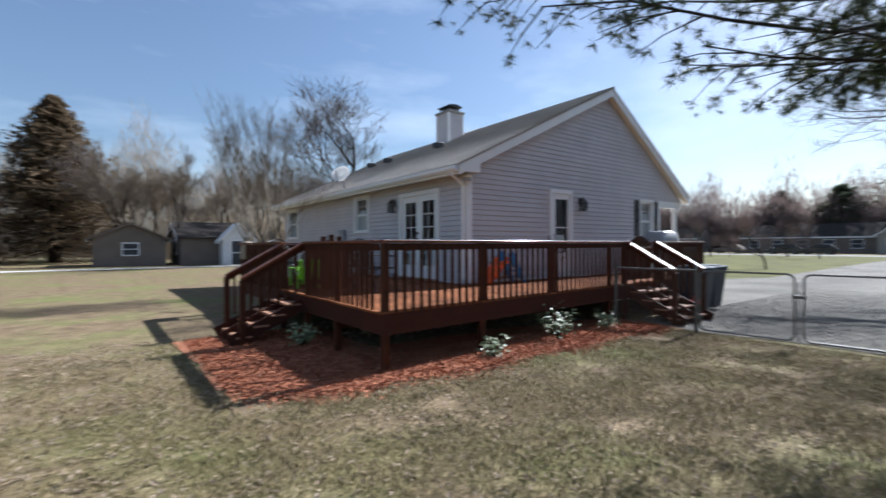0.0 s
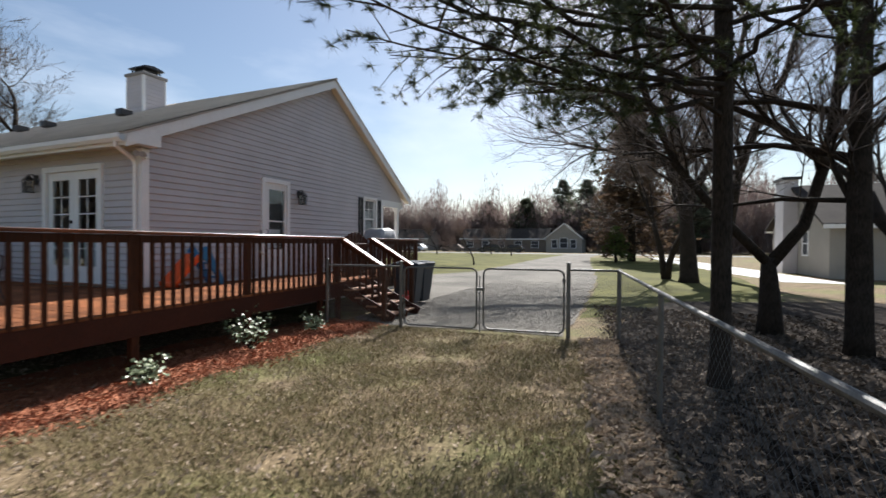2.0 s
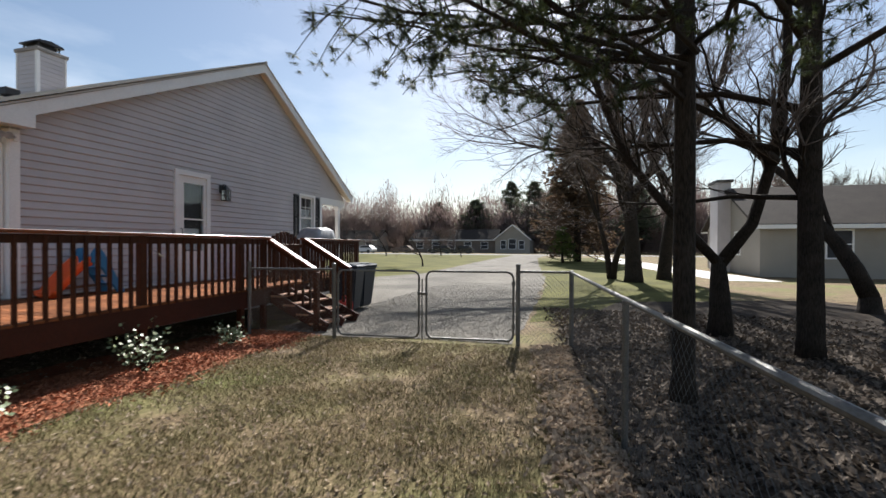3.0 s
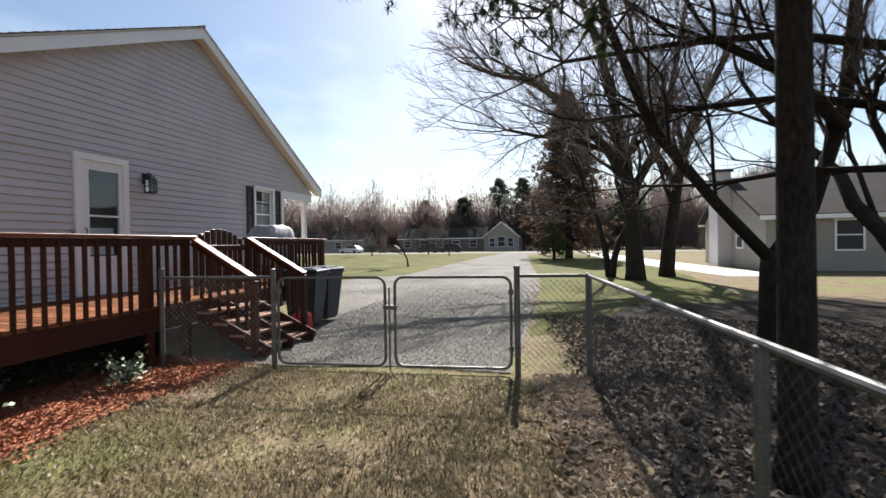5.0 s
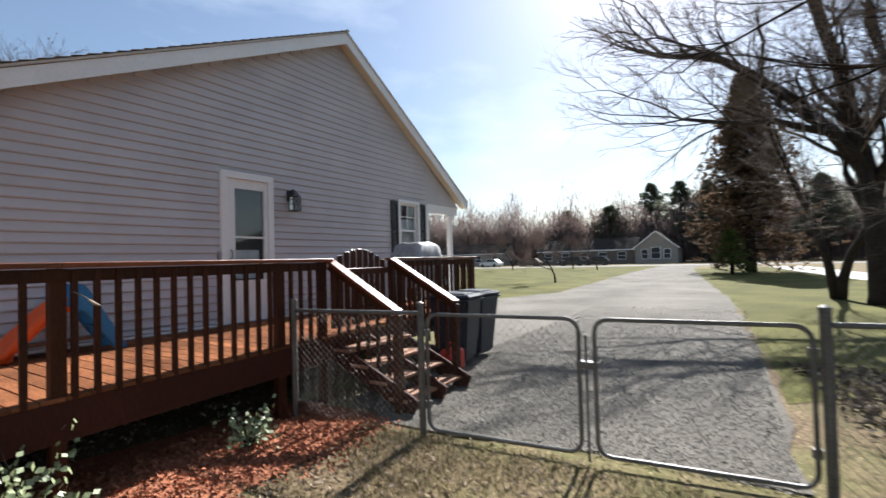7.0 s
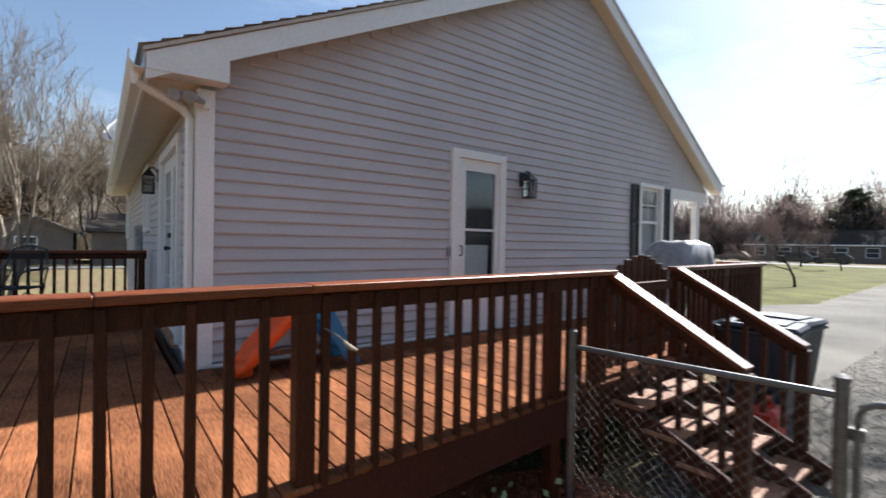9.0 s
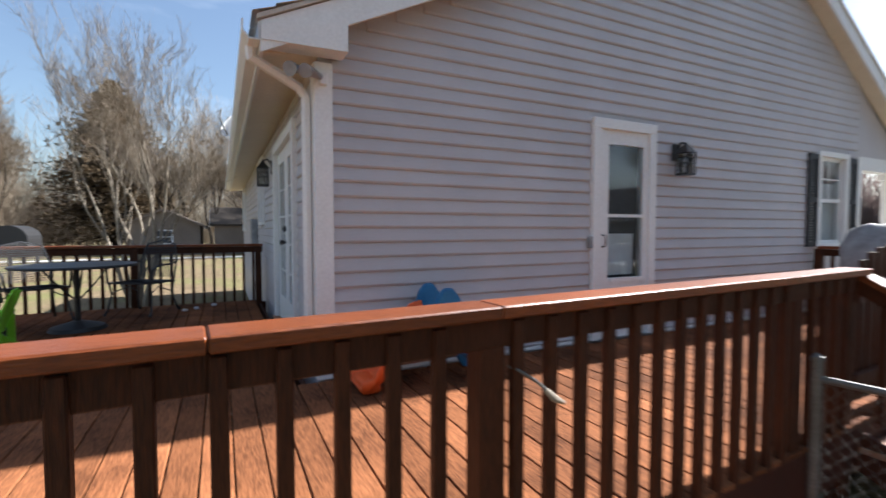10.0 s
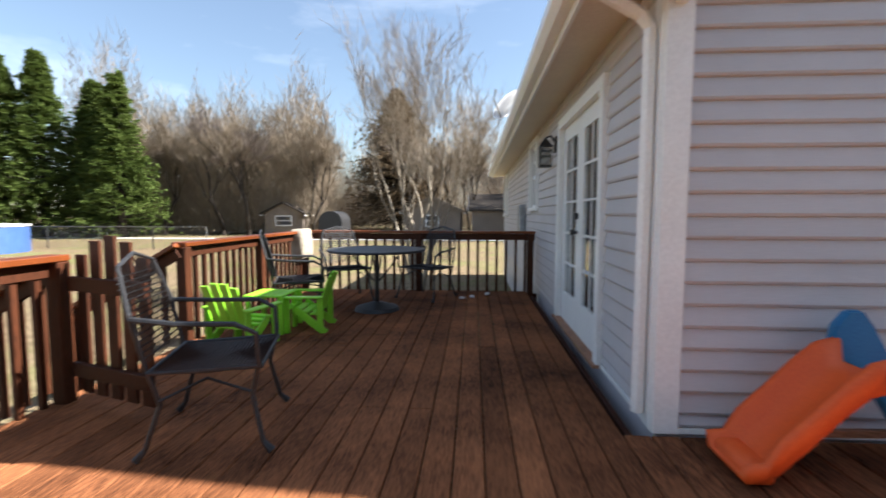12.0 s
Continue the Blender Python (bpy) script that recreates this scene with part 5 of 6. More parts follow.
# ---- neighbouring houses, cars and the back of the yard ----
def plain_house(name, x0, y0, x1, y1, eave, ridge, along, wall_mat, roof_mat, label, windows=(), over=0.35, group=""):
    """A small house: four walls, gables, an overhanging roof of two boards, fascias and windows. windows: (face, centre, sill, width, height)."""
    h = thing(name, ((x0 + x1) / 2, (y0 + y1) / 2, 0), label, "house", group)
    cx, cy = (x0 + x1) / 2, (y0 + y1) / 2
    if along == "y":
        prof = [(x0, 0), (x1, 0), (x1, eave), (cx, ridge), (x0, eave)]
        part("wall", prism(bmesh.new(), prof, "y", y0, y1), wall_mat, h)
        k = (ridge - eave) / (cx - x0)
        for a, b in ((x0 - over, cx), (x1 + over, cx)):
            z = eave - over * k + 0.02
            part("roof", prism(bmesh.new(), [(a, z), (b, ridge + 0.02), (b, ridge + 0.16), (a, z + 0.14)], "y", y0 - over, y1 + over), roof_mat, h)
            part("fascia", a_box((min(a, a + (0.03 if a < cx else -0.03)) - 0.02, y0 - over, z - 0.1), (max(a, a + (0.03 if a < cx else -0.03)) - 0.0, y1 + over, z + 0.1)), M["trim"], h)
    else:
        prof = [(y0, 0), (y1, 0), (y1, eave), (cy, ridge), (y0, eave)]
        part("wall", prism(bmesh.new(), prof, "x", x0, x1), wall_mat, h)
        k = (ridge - eave) / (cy - y0)
        for a, b in ((y0 - over, cy), (y1 + over, cy)):
            z = eave - over * k + 0.02
            part("roof", prism(bmesh.new(), [(a, z), (b, ridge + 0.02), (b, ridge + 0.16), (a, z + 0.14)], "x", x0 - over, x1 + over), roof_mat, h)
            part("rake_board", prism(bmesh.new(), [(a, z - 0.12), (b, ridge - 0.1), (b, ridge + 0.1), (a, z + 0.1)], "x", x0 - over - 0.03, x0 - over - 0.005), M["trim"], h)
    for face, c, sill, w, hh in windows:
        win = group_part("window", h, {"-x": (x0, c, sill), "-y": (c, y0, sill), "+y": (c, y1, sill)}[face])
        def at(u, o, z):
            return {"-x": (x0 - o, u, z), "-y": (u, y0 - o, z), "+y": (u, y1 + o, z)}[face]
        for nm, a, b, c0, d0, o0, o1, mm in (("pane", c - w / 2, sill, c + w / 2, sill + hh, -0.01, 0.02, M["dark"]), ("frame", c - w / 2 - 0.08, sill - 0.08, c - w / 2, sill + hh + 0.08, 0, 0.05, M["trim"]), ("frame", c + w / 2, sill - 0.08, c + w / 2 + 0.08, sill + hh + 0.08, 0, 0.05, M["trim"]), ("frame", c - w / 2, sill + hh, c + w / 2, sill + hh + 0.08, 0, 0.05, M["trim"]), ("sill", c - w / 2, sill - 0.08, c + w / 2, sill, 0, 0.07, M["trim"]), ("frame", c - w / 2, sill + hh / 2 - 0.03, c + w / 2, sill + hh / 2 + 0.03, 0, 0.03, M["trim"])):
            bq = a_box((a, o0, b), (c0, o1, d0))
            for v in bq.verts:
                v.co = at(v.co.x, v.co.y, v.co.z)
            bmesh.ops.recalc_face_normals(bq, faces=bq.faces)
            part(nm, bq, mm, win)
    return h


nb = plain_house("house", 28.1, -24, 37.5, -8.9, 2.65, 4.85, "y", M["beige"], M["brown_roof"], "beige neighbouring house with a brown roof and side chimney", [("-x", -12.2, 1.0, 1.0, 1.3), ("-x", -17, 1.0, 1.6, 1.3), ("+y", 31.3, 1.1, 0.8, 1.2)])
ch = group_part("chimney", nb, (35.1, -8.5, 0), "pale siding-clad chimney")
part("stack_body", a_box((32.6, -8.895, 0), (34.2, -8.2, 5.35)), M["siding"], ch)
part("cap", a_box((32.5, -9.0, 5.35), (34.3, -8.1, 5.5)), M["black"], ch)
plain_house("house", 92, 8.6, 101, 15.4, 2.9, 5.6, "x", M["beige"], M["brown_roof"], "pale house with a front gable across the road", [("-x", 10.2, 0.9, 1.0, 1.6), ("-x", 12.0, 0.9, 1.4, 1.9), ("-x", 13.8, 0.9, 1.0, 1.6)])
plain_house("house", 94, 15.6, 101, 34, 2.8, 4.8, "y", M["tan_wall"], M["brown_roof"], "long low house across the road", [("-x", y, 0.9, 1.4, 1.3) for y in (18, 21.5, 25, 28.5, 32)])
plain_house("house", 94, 42, 102, 58, 2.8, 4.8, "y", M["beige"], M["brown_roof"], "long low house across the road", [("-x", y, 0.9, 1.4, 1.3) for y in (44, 48, 52, 56)])
plain_house("house", -0.8, 43.5, 4.0, 50, 2.2, 3.3, "y", M["tan_wall"], M["tan_wall"], "low tan building at the back of the yard", [("-y", 1.6, 0.9, 1.0, 0.9)])
plain_house("house", 5.0, 43, 10.8, 50, 2.3, 3.6, "x", M["tan_wall"], M["brown_roof"], "tan low house behind the yard", [("-x", 46, 0.9, 1.2, 1.1)])
plain_house("shed", 7.9, 41.5, 10.3, 42.9, 2.2, 3.4, "y", M["curtain"], M["trim"], "white gabled porch behind the yard", [("-y", 9.1, 0.0, 1.0, 2.0)])
shed = plain_house("shed", -14.2, 46, -10.6, 50, 2.0, 2.9, "y", M["tan_wall"], M["brown_roof"], "brown garden shed with a white-trimmed gable", [("-y", -12.4, 0.9, 1.4, 0.8)])
arch = thing("arched_shelter", (-8.2, 47, 0), "dark arched metal shelter at the back of the yard", "shelter")
bm = bmesh.new()
outer = [(-1.1 * math.cos(math.pi * k / 12), 1.2 + 1.0 * math.sin(math.pi * k / 12)) for k in range(13)]
prism(bm, [(-9.3, 0)] + [(-8.2 + a, b) for a, b in outer] + [(-7.1, 0)], "y", 46.5, 49.5)
part("shell", bm, M["black"], arch)


def car(at, turn, paint, label):
    """A parked car: body, glasshouse, windows, lamps and four wheels."""
    c = thing("car", (*at, 0), label, "car", "parked cars")
    m = pose(*at, 0, 0, 0, turn)
    def put(bq, name, mm, parent=c, lab=""):
        for v in bq.verts:
            v.co = m @ v.co
        return part(name, bq, mm, parent, lab)
    put(prism(bmesh.new(), [(-2.2, 0.3), (2.2, 0.3), (2.25, 0.65), (1.9, 0.85), (1.1, 0.95), (-2.0, 1.0), (-2.25, 0.7)], "y", -0.85, 0.85), "body", paint)
    put(prism(bmesh.new(), [(1.1, 0.95), (0.45, 1.48), (-1.3, 1.5), (-1.95, 1.0)], "y", -0.72, 0.72), "cabin", paint)
    for s in (-0.725, 0.725):
        put(prism(bmesh.new(), [(0.85, 1.02), (0.38, 1.42), (-1.25, 1.44), (-1.7, 1.04)], "y", s - 0.01, s + 0.01), "window", M["dark"])
    for x in (-1.35, 1.4):
        for y in (-0.85, 0.85):
            w = put(tube(bmesh.new(), [(x, y - 0.09, 0.32), (x, y + 0.09, 0.32)], 0.32, 16), "wheel", M["black"])
            put(tube(bmesh.new(), [(x, y - 0.1, 0.32), (x, y + 0.1, 0.32)], 0.19, 12), "rim", M["galv"], w)
    for y in (-0.6, 0.6):
        put(a_box((2.18, y - 0.18, 0.62), (2.26, y + 0.18, 0.76), 0.02), "headlight", M["curtain"])


car((84, 40), 80, M["white_car"], "white parked car across the road")
car((84, 24.5), 95, M["dark_car"], "dark parked car across the road")
car((85, 20.5), 90, M["dark_car"], "dark parked car across the road")
car((86, 33), 90, M["tan_wall"], "tan parked car across the road")
far = thing("chain_link_fence", (-18, 28.2, 0), "grey chain-link fence at the back of the yard", "fence")
for k in range(8):
    part("post", cylinder(bmesh.new(), (-30 + 3 * k, 28.2, 0), 0.03, 1.25, 8), M["galv"], far)
part("top_rail", tube(bmesh.new(), [(-30, 28.2, 1.22), (-9, 28.2, 1.22)], 0.022, 6), M["galv"], far)
part("wire_mesh", link(bmesh.new(), (-30, 28.2), (-9, 28.2), 0.03, 1.2, 0.004, 0.11), M["wire"], far, "woven steel wire", kind="stuff")
pool = thing("swimming_pool", (-19.6, 25.2, 0), "round blue above-ground pool with a white rim", "pool")
part("wall", cylinder(bmesh.new(), (-19.6, 25.2, 0), 2.6, 1.3, 40), M["pool"], pool)
part("rim", tube(bmesh.new(), [(-19.6 + 2.6 * math.cos(k * math.tau / 40), 25.2 + 2.6 * math.sin(k * math.tau / 40), 1.33) for k in range(41)], 0.06, 6, False), M["trim"], pool)

# ---- things on the deck and beside it ----
slide = thing("toddler_slide", (6.8, 7.05, DECK), "orange and blue plastic toddler slide against the wall", "slide")
bm = bmesh.new()
prev = None
path = [(6.28, 0.05), (6.36, 0.06), (6.45, 0.12), (6.57, 0.24), (6.70, 0.38), (6.80, 0.47), (6.90, 0.50)]
sect = [(-0.19, 0.10), (-0.165, 0.115), (-0.14, 0.10), (-0.12, 0.0), (0.12, 0.0), (0.14, 0.10), (0.165, 0.115), (0.19, 0.10), (0.17, -0.04), (-0.17, -0.04)]
for x, z in path:
    ring = [bm.verts.new((x + (0.03 if x < 6.4 else 0), 6.98 + a, DECK + z + b * (0.55 if x < 6.4 else 1))) for a, b in sect]
    if prev:
        for i in range(len(ring)):
            j = (i + 1) % len(ring)
            bm.faces.new((prev[i], prev[j], ring[j], ring[i]))
    else:
        bm.faces.new(ring)
    prev = ring
bm.faces.new(prev[::-1])
box(bm, (6.32, 6.84, DECK), (6.46, 7.12, DECK + 0.1), 0.02)
bmesh.ops.recalc_face_normals(bm, faces=bm.faces)
part("chute", bm, M["orange"], slide, "orange slide chute", True)
for y in (6.80, 7.16):
    bm = prism(bmesh.new(), [(6.86, 0.52), (6.88, 0.66), (6.94, 0.74), (7.01, 0.74), (7.07, 0.66), (7.42, 0.02), (7.42, 0.0), (7.30, 0.0), (7.02, 0.44)], "y", y - 0.025, y + 0.025)
    for v in bm.verts:
        v.co.z += DECK
    bmesh.ops.bevel(bm, geom=bm.edges[:], offset=0.01, segments=2, affect="EDGES")
    part("side_frame", bm, M["blue"], slide, "blue ladder side")
for x, z in ((7.10, 0.42), (7.2, 0.28), (7.30, 0.14)):
    part("step", a_box((x - 0.06, 6.83, DECK + z - 0.02), (x + 0.06, 7.13, DECK + z + 0.015), 0.01), M["blue"], slide)
part("brace_bar", beam(bmesh.new(), (6.5, 7.16, DECK + 0.1), (7.3, 7.16, DECK + 0.12), 0.03, 0.04), M["tread"], slide)

slide.matrix_basis = pose(6.74, 7.12, DECK) @ Matrix.Scale(0.95, 4)

# covered grill on the far part of the deck
grill = thing("covered_grill", (11.85, 6.2, DECK), "barbecue grill under a wrinkled grey cover", "grill")
bm = bmesh.new()
bmesh.ops.create_grid(bm, x_segments=22, y_segments=12, size=0.5)
for v in bm.verts:
    x, y = v.co.x, v.co.y
    top = 1.18 - 1.7 * max(0, abs(x) - 0.26) ** 1.2 - 0.35 * max(0, abs(y) - 0.28)
    edge = max(abs(x), abs(y)) > 0.49
    z = 0.38 if edge else top + noise.noise((x * 6, y * 6, 3)) * 0.03
    v.co = (11.85 + x * 0.98, 6.2 + y * 0.7, DECK + z)
bmesh.ops.subdivide_edges(bm, edges=[e for e in bm.edges if abs(e.verts[0].co.z - e.verts[1].co.z) > 0.3], cuts=3)
for v in bm.verts:
    if DECK + 0.4 < v.co.z < DECK + 1.0:
        v.co += Vector((noise.noise(v.co * 7), noise.noise(v.co * 7 + Vector((9, 0, 0))), 0)) * 0.04
part("cover", bm, M["cover"], grill, smooth=True)
for x in (11.45, 12.22):
    for y in (5.98, 6.42):
        part("leg", a_box((x - 0.02, y - 0.02, DECK), (x + 0.02, y + 0.02, DECK + 0.6)), M["black"], grill)


def wheelie_bin(at, turn, label):
    """A two-wheeled rubbish bin: tapered body, lipped lid, handle and wheels."""
    b = thing("rubbish_bin", (*at, 0), label, "bin", "rubbish bins")
    m = pose(*at, 0.015, 0, 0, turn)
    def put(bq, name, mm, parent=b):
        for v in bq.verts:
            v.co = m @ v.co
        return part(name, bq, mm, parent)
    bq = bmesh.new()
    lo = [bq.verts.new((x, y, 0.06)) for x, y in ((-0.22, -0.24), (0.22, -0.24), (0.22, 0.24), (-0.22, 0.24))]
    hi = [bq.verts.new((x, y, 1.0)) for x, y in ((-0.29, -0.34), (0.29, -0.34), (0.29, 0.32), (-0.29, 0.32))]
    bq.faces.new(lo[::-1]), bq.faces.new(hi)
    for i in range(4):
        bq.faces.new((lo[i], lo[(i + 1) % 4], hi[(i + 1) % 4], hi[i]))
    bmesh.ops.bevel(bq, geom=bq.edges[:], offset=0.035, segments=2, affect="EDGES")
    put(bq, "body", M["bin"])
    put(a_box((-0.31, -0.36, 0.96), (0.31, 0.34, 1.0), 0.012), "rim", M["bin"])
    bq = a_box((-0.3, -0.37, 1.0), (0.3, 0.33, 1.07), 0.03)
    box(bq, (-0.2, -0.25, 1.07), (0.2, 0.2, 1.09), 0.008)
    put(bq, "lid", M["bin"])
    put(tube(bmesh.new(), [(-0.24, 0.33, 1.0), (-0.24, 0.42, 1.02), (0.24, 0.42, 1.02), (0.24, 0.33, 1.0)], 0.016, 8), "handle", M["bin"])
    for x in (-0.26, 0.26):
        put(tube(bmesh.new(), [(x - 0.03, 0.27, 0.12), (x + 0.03, 0.27, 0.12)], 0.13, 16), "wheel", M["black"])
    for y in (-0.1, 0.1):
        put(a_box((-0.275, y - 0.02, 0.3), (-0.262, y + 0.02, 0.85)), "rib", M["bin"])


wheelie_bin((11.08, 4.95), 5, "navy plastic wheeled rubbish bin beside the deck steps")
wheelie_bin((11.72, 4.98), -4, "navy plastic wheeled rubbish bin beside the deck")
can = thing("fuel_can", (10.62, 4.75, 0), "red plastic fuel can by the deck steps", "fuel can")
bm = a_box((10.44, 4.62, 0.016), (10.8, 4.88, 0.34), 0.05)
part("body", bm, M["red"], can)
part("handle", tube(bmesh.new(), [(10.52, 4.75, 0.33), (10.54, 4.75, 0.42), (10.68, 4.75, 0.42), (10.72, 4.75, 0.33)], 0.018, 8), M["red"], can)
part("spout", tube(bmesh.new(), [(10.74, 4.75, 0.33), (10.78, 4.75, 0.43)], [0.03, 0.022], 10), M["black"], can)


def iron_chair(label):
    """A wrought-iron patio chair at the origin, facing +y: mesh seat and back in bent rod frames."""
    c = thing("patio_chair", (0, 0, 0), label, "chair", "iron patio chairs")
    r = 0.011
    seat = [(-0.27, -0.24, 0.42), (0.27, -0.24, 0.42), (0.29, 0.27, 0.43), (-0.29, 0.27, 0.43)]
    part("seat_frame", tube(bmesh.new(), seat + [seat[0]], r, 6), M["black"], c)
    bq = bmesh.new()
    for k in range(27):
        f = (k + 0.5) / 27
        a, b = Vector(seat[0]).lerp(Vector(seat[1]), f), Vector(seat[3]).lerp(Vector(seat[2]), f)
        tube(bq, [a, a.lerp(b, 0.5) - Vector((0, 0, 0.015)), b], 0.0045, 3, False)
        a, b = Vector(seat[0]).lerp(Vector(seat[3]), f), Vector(seat[1]).lerp(Vector(seat[2]), f)
        tube(bq, [a, a.lerp(b, 0.5) - Vector((0, 0, 0.012)), b], 0.0045, 3, False)
    part("seat", bq, M["black"], c, "black expanded-metal seat", kind="stuff")
    back = [(-0.25, -0.25, 0.42), (-0.26, -0.31, 0.7), (-0.2, -0.37, 0.92), (0.0, -0.385, 0.97), (0.2, -0.37, 0.92), (0.26, -0.31, 0.7), (0.25, -0.25, 0.42)]
    part("back_frame", tube(bmesh.new(), back, r, 6), M["black"], c)
    bq = bmesh.new()
    for k in range(1, 16):
        f = k / 16
        x, top = -0.25 + 0.5 * f, 0.9 + 0.06 * math.sin(math.pi * f)
        tube(bq, [(x, -0.25, 0.46), (x, -0.31, 0.7), (x, -0.37, top)], 0.004, 3, False)
        z = 0.46 + 0.44 * f
        y = -0.25 - 0.12 * f
        tube(bq, [(-0.255, y, z), (0.255, y, z)], 0.004, 3, False)
    part("backrest", bq, M["black"], c, "black expanded-metal backrest", kind="stuff")
    for s in (-1, 1):
        part("arm", tube(bmesh.new(), [(s * 0.26, -0.31, 0.68), (s * 0.31, -0.1, 0.66), (s * 0.32, 0.16, 0.65), (s * 0.31, 0.25, 0.6), (s * 0.29, 0.26, 0.43)], 0.013, 6), M["black"], c)
        part("leg", tube(bmesh.new(), [(s * 0.28, 0.25, 0.43), (s * 0.27, 0.22, 0.28), (s * 0.30, 0.27, 0.06), (s * 0.31, 0.31, 0.012)], [0.012, 0.012, 0.012, 0.02], 6), M["black"], c)
        part("leg", tube(bmesh.new(), [(s * 0.26, -0.24, 0.42), (s * 0.25, -0.2, 0.26), (s * 0.28, -0.26, 0.06), (s * 0.29, -0.3, 0.012)], [0.012, 0.012, 0.012, 0.02], 6), M["black"], c)
        part("side_brace", tube(bmesh.new(), [(s * 0.27, 0.22, 0.3), (s * 0.2, 0.0, 0.36), (s * 0.26, -0.2, 0.28)], 0.008, 5), M["black"], c)
    return c


chair = iron_chair("black wrought-iron patio chair with a mesh seat")
for x, y, a in ((3.2, 9.9, -70), (4.5, 11.2, 150), (3.4, 11.0, -150)):
    copy_thing(chair, pose(x, y, DECK, 0, 0, a))
chair.matrix_basis = pose(3.8, 7.26, DECK, 0, 0, -74) @ Matrix.Scale(0.98, 4)

table = thing("patio_table", (3.98, 10.35, DECK), "round black wrought-iron patio table", "table")
bm = cylinder(bmesh.new(), (3.98, 10.35, DECK + 0.71), 0.56, 0.022, 40)
part("tabletop", bm, M["black"], table)
part("rim", tube(bmesh.new(), [(3.98 + 0.565 * math.cos(k * math.tau / 40), 10.35 + 0.565 * math.sin(k * math.tau / 40), DECK + 0.72) for k in range(41)], 0.016, 6, False), M["black"], table)
part("column", tube(bmesh.new(), [(3.98, 10.35, DECK + 0.05), (3.98, 10.35, DECK + 0.71)], 0.028, 10), M["black"], table)
part("base", tube(bmesh.new(), [(3.98, 10.35, DECK), (3.98, 10.35, DECK + 0.04), (3.98, 10.35, DECK + 0.1)], [0.27, 0.25, 0.05], 24), M["black"], table)
for k in range(4):
    a = k * math.tau / 4 + 0.4
    o = Vector((math.cos(a), math.sin(a), 0))
    p = Vector((3.98, 10.35, DECK))
    part("scroll", tube(bmesh.new(), [p + o * 0.03 + Vector((0, 0, 0.35)), p + o * 0.16 + Vector((0, 0, 0.5)), p + o * 0.3 + Vector((0, 0, 0.7))], 0.01, 6), M["black"], table)


def kid_chair(label):
    """A child's slatted plastic lounge chair at the origin, facing +y."""
    c = thing("childs_chair", (0, 0, 0), label, "chair", "lime children's furniture")
    for k in range(4):
        x = -0.135 + 0.09 * k
        top = 0.53 + 0.05 * math.sin(math.pi * (k + 0.5) / 4)
        part("back_slat", beam(bmesh.new(), (x, -0.1, 0.17), (x * 1.12, -0.24, top), 0.078, 0.018, up=(0, 1, 0)), M["lime"], c)
    for k in range(4):
        part("seat_slat", beam(bmesh.new(), (-0.18, -0.08 + 0.085 * k, 0.18 + 0.017 * k), (0.18, -0.08 + 0.085 * k, 0.18 + 0.017 * k), 0.075, 0.018), M["lime"], c)
    for s in (-1, 1):
        part("arm", a_box((s * 0.22 - 0.04, -0.18, 0.34), (s * 0.22 + 0.04, 0.24, 0.36), 0.006), M["lime"], c)
        part("leg", a_box((s * 0.21 - 0.012, 0.14, 0.0), (s * 0.21 + 0.012, 0.22, 0.34), 0.004), M["lime"], c)
        part("leg", beam(bmesh.new(), (s * 0.2, -0.2, 0.0), (s * 0.2, 0.1, 0.24), 0.022, 0.07), M["lime"], c)
        part("arm_post", a_box((s * 0.21 - 0.012, -0.18, 0.05), (s * 0.21 + 0.012, -0.12, 0.34), 0.004), M["lime"], c)
    return c


kid = kid_chair("lime-green plastic children's chair")
copy_thing(kid, pose(3.5, 9.42, DECK, 0, 0, 95))
kid.matrix_basis = pose(3.12, 8.78, DECK, 0, 0, -15)
kt = thing("childs_table", (3.15, 9.3, DECK), "small lime-green plastic children's table", "table", "lime children's furniture")
for k in range(4):
    part("top_slat", a_box((2.97 + 0.095 * k, 9.1, DECK + 0.36), (3.057 + 0.095 * k, 9.5, DECK + 0.38), 0.006), M["lime"], kt)
for x in (3.0, 3.32):
    for y in (9.14, 9.46):
        part("leg", a_box((x - 0.02, y - 0.02, DECK), (x + 0.02, y + 0.02, DECK + 0.36), 0.004), M["lime"], kt)
bag = thing("umbrella_cover", (2.7, 11.5, DECK), "tan cloth cover draped over the railing corner", "cover")
bm = a_box((2.52, 11.28, DECK + 0.5), (2.72, 11.7, RAIL + 0.03), 0.03)
bmesh.ops.subdivide_edges(bm, edges=bm.edges[:], cuts=3, use_grid_fill=True)
for v in bm.verts:
    v.co += Vector((noise.noise(v.co * 6), noise.noise(v.co * 6 + Vector((5, 0, 0))), 0)) * 0.035
part("cloth", bm, M["canvas"], bag, smooth=True)

hook = thing("grill_brush", (6.27, 5.13, 1.4), "small steel rod with a bristle tip on the railing post", "brush")
part("rod", tube(bmesh.new(), [(6.24, 5.135, 1.47), (6.25, 5.10, 1.468), (6.29, 5.07, 1.44), (6.34, 5.05, 1.395)], 0.005, 6), M["galv"], hook)
part("bristle_tip", tube(bmesh.new(), [(6.32, 5.055, 1.41), (6.35, 5.045, 1.38), (6.38, 5.04, 1.365)], [0.008, 0.012, 0.006], 8), M["canvas"], hook)
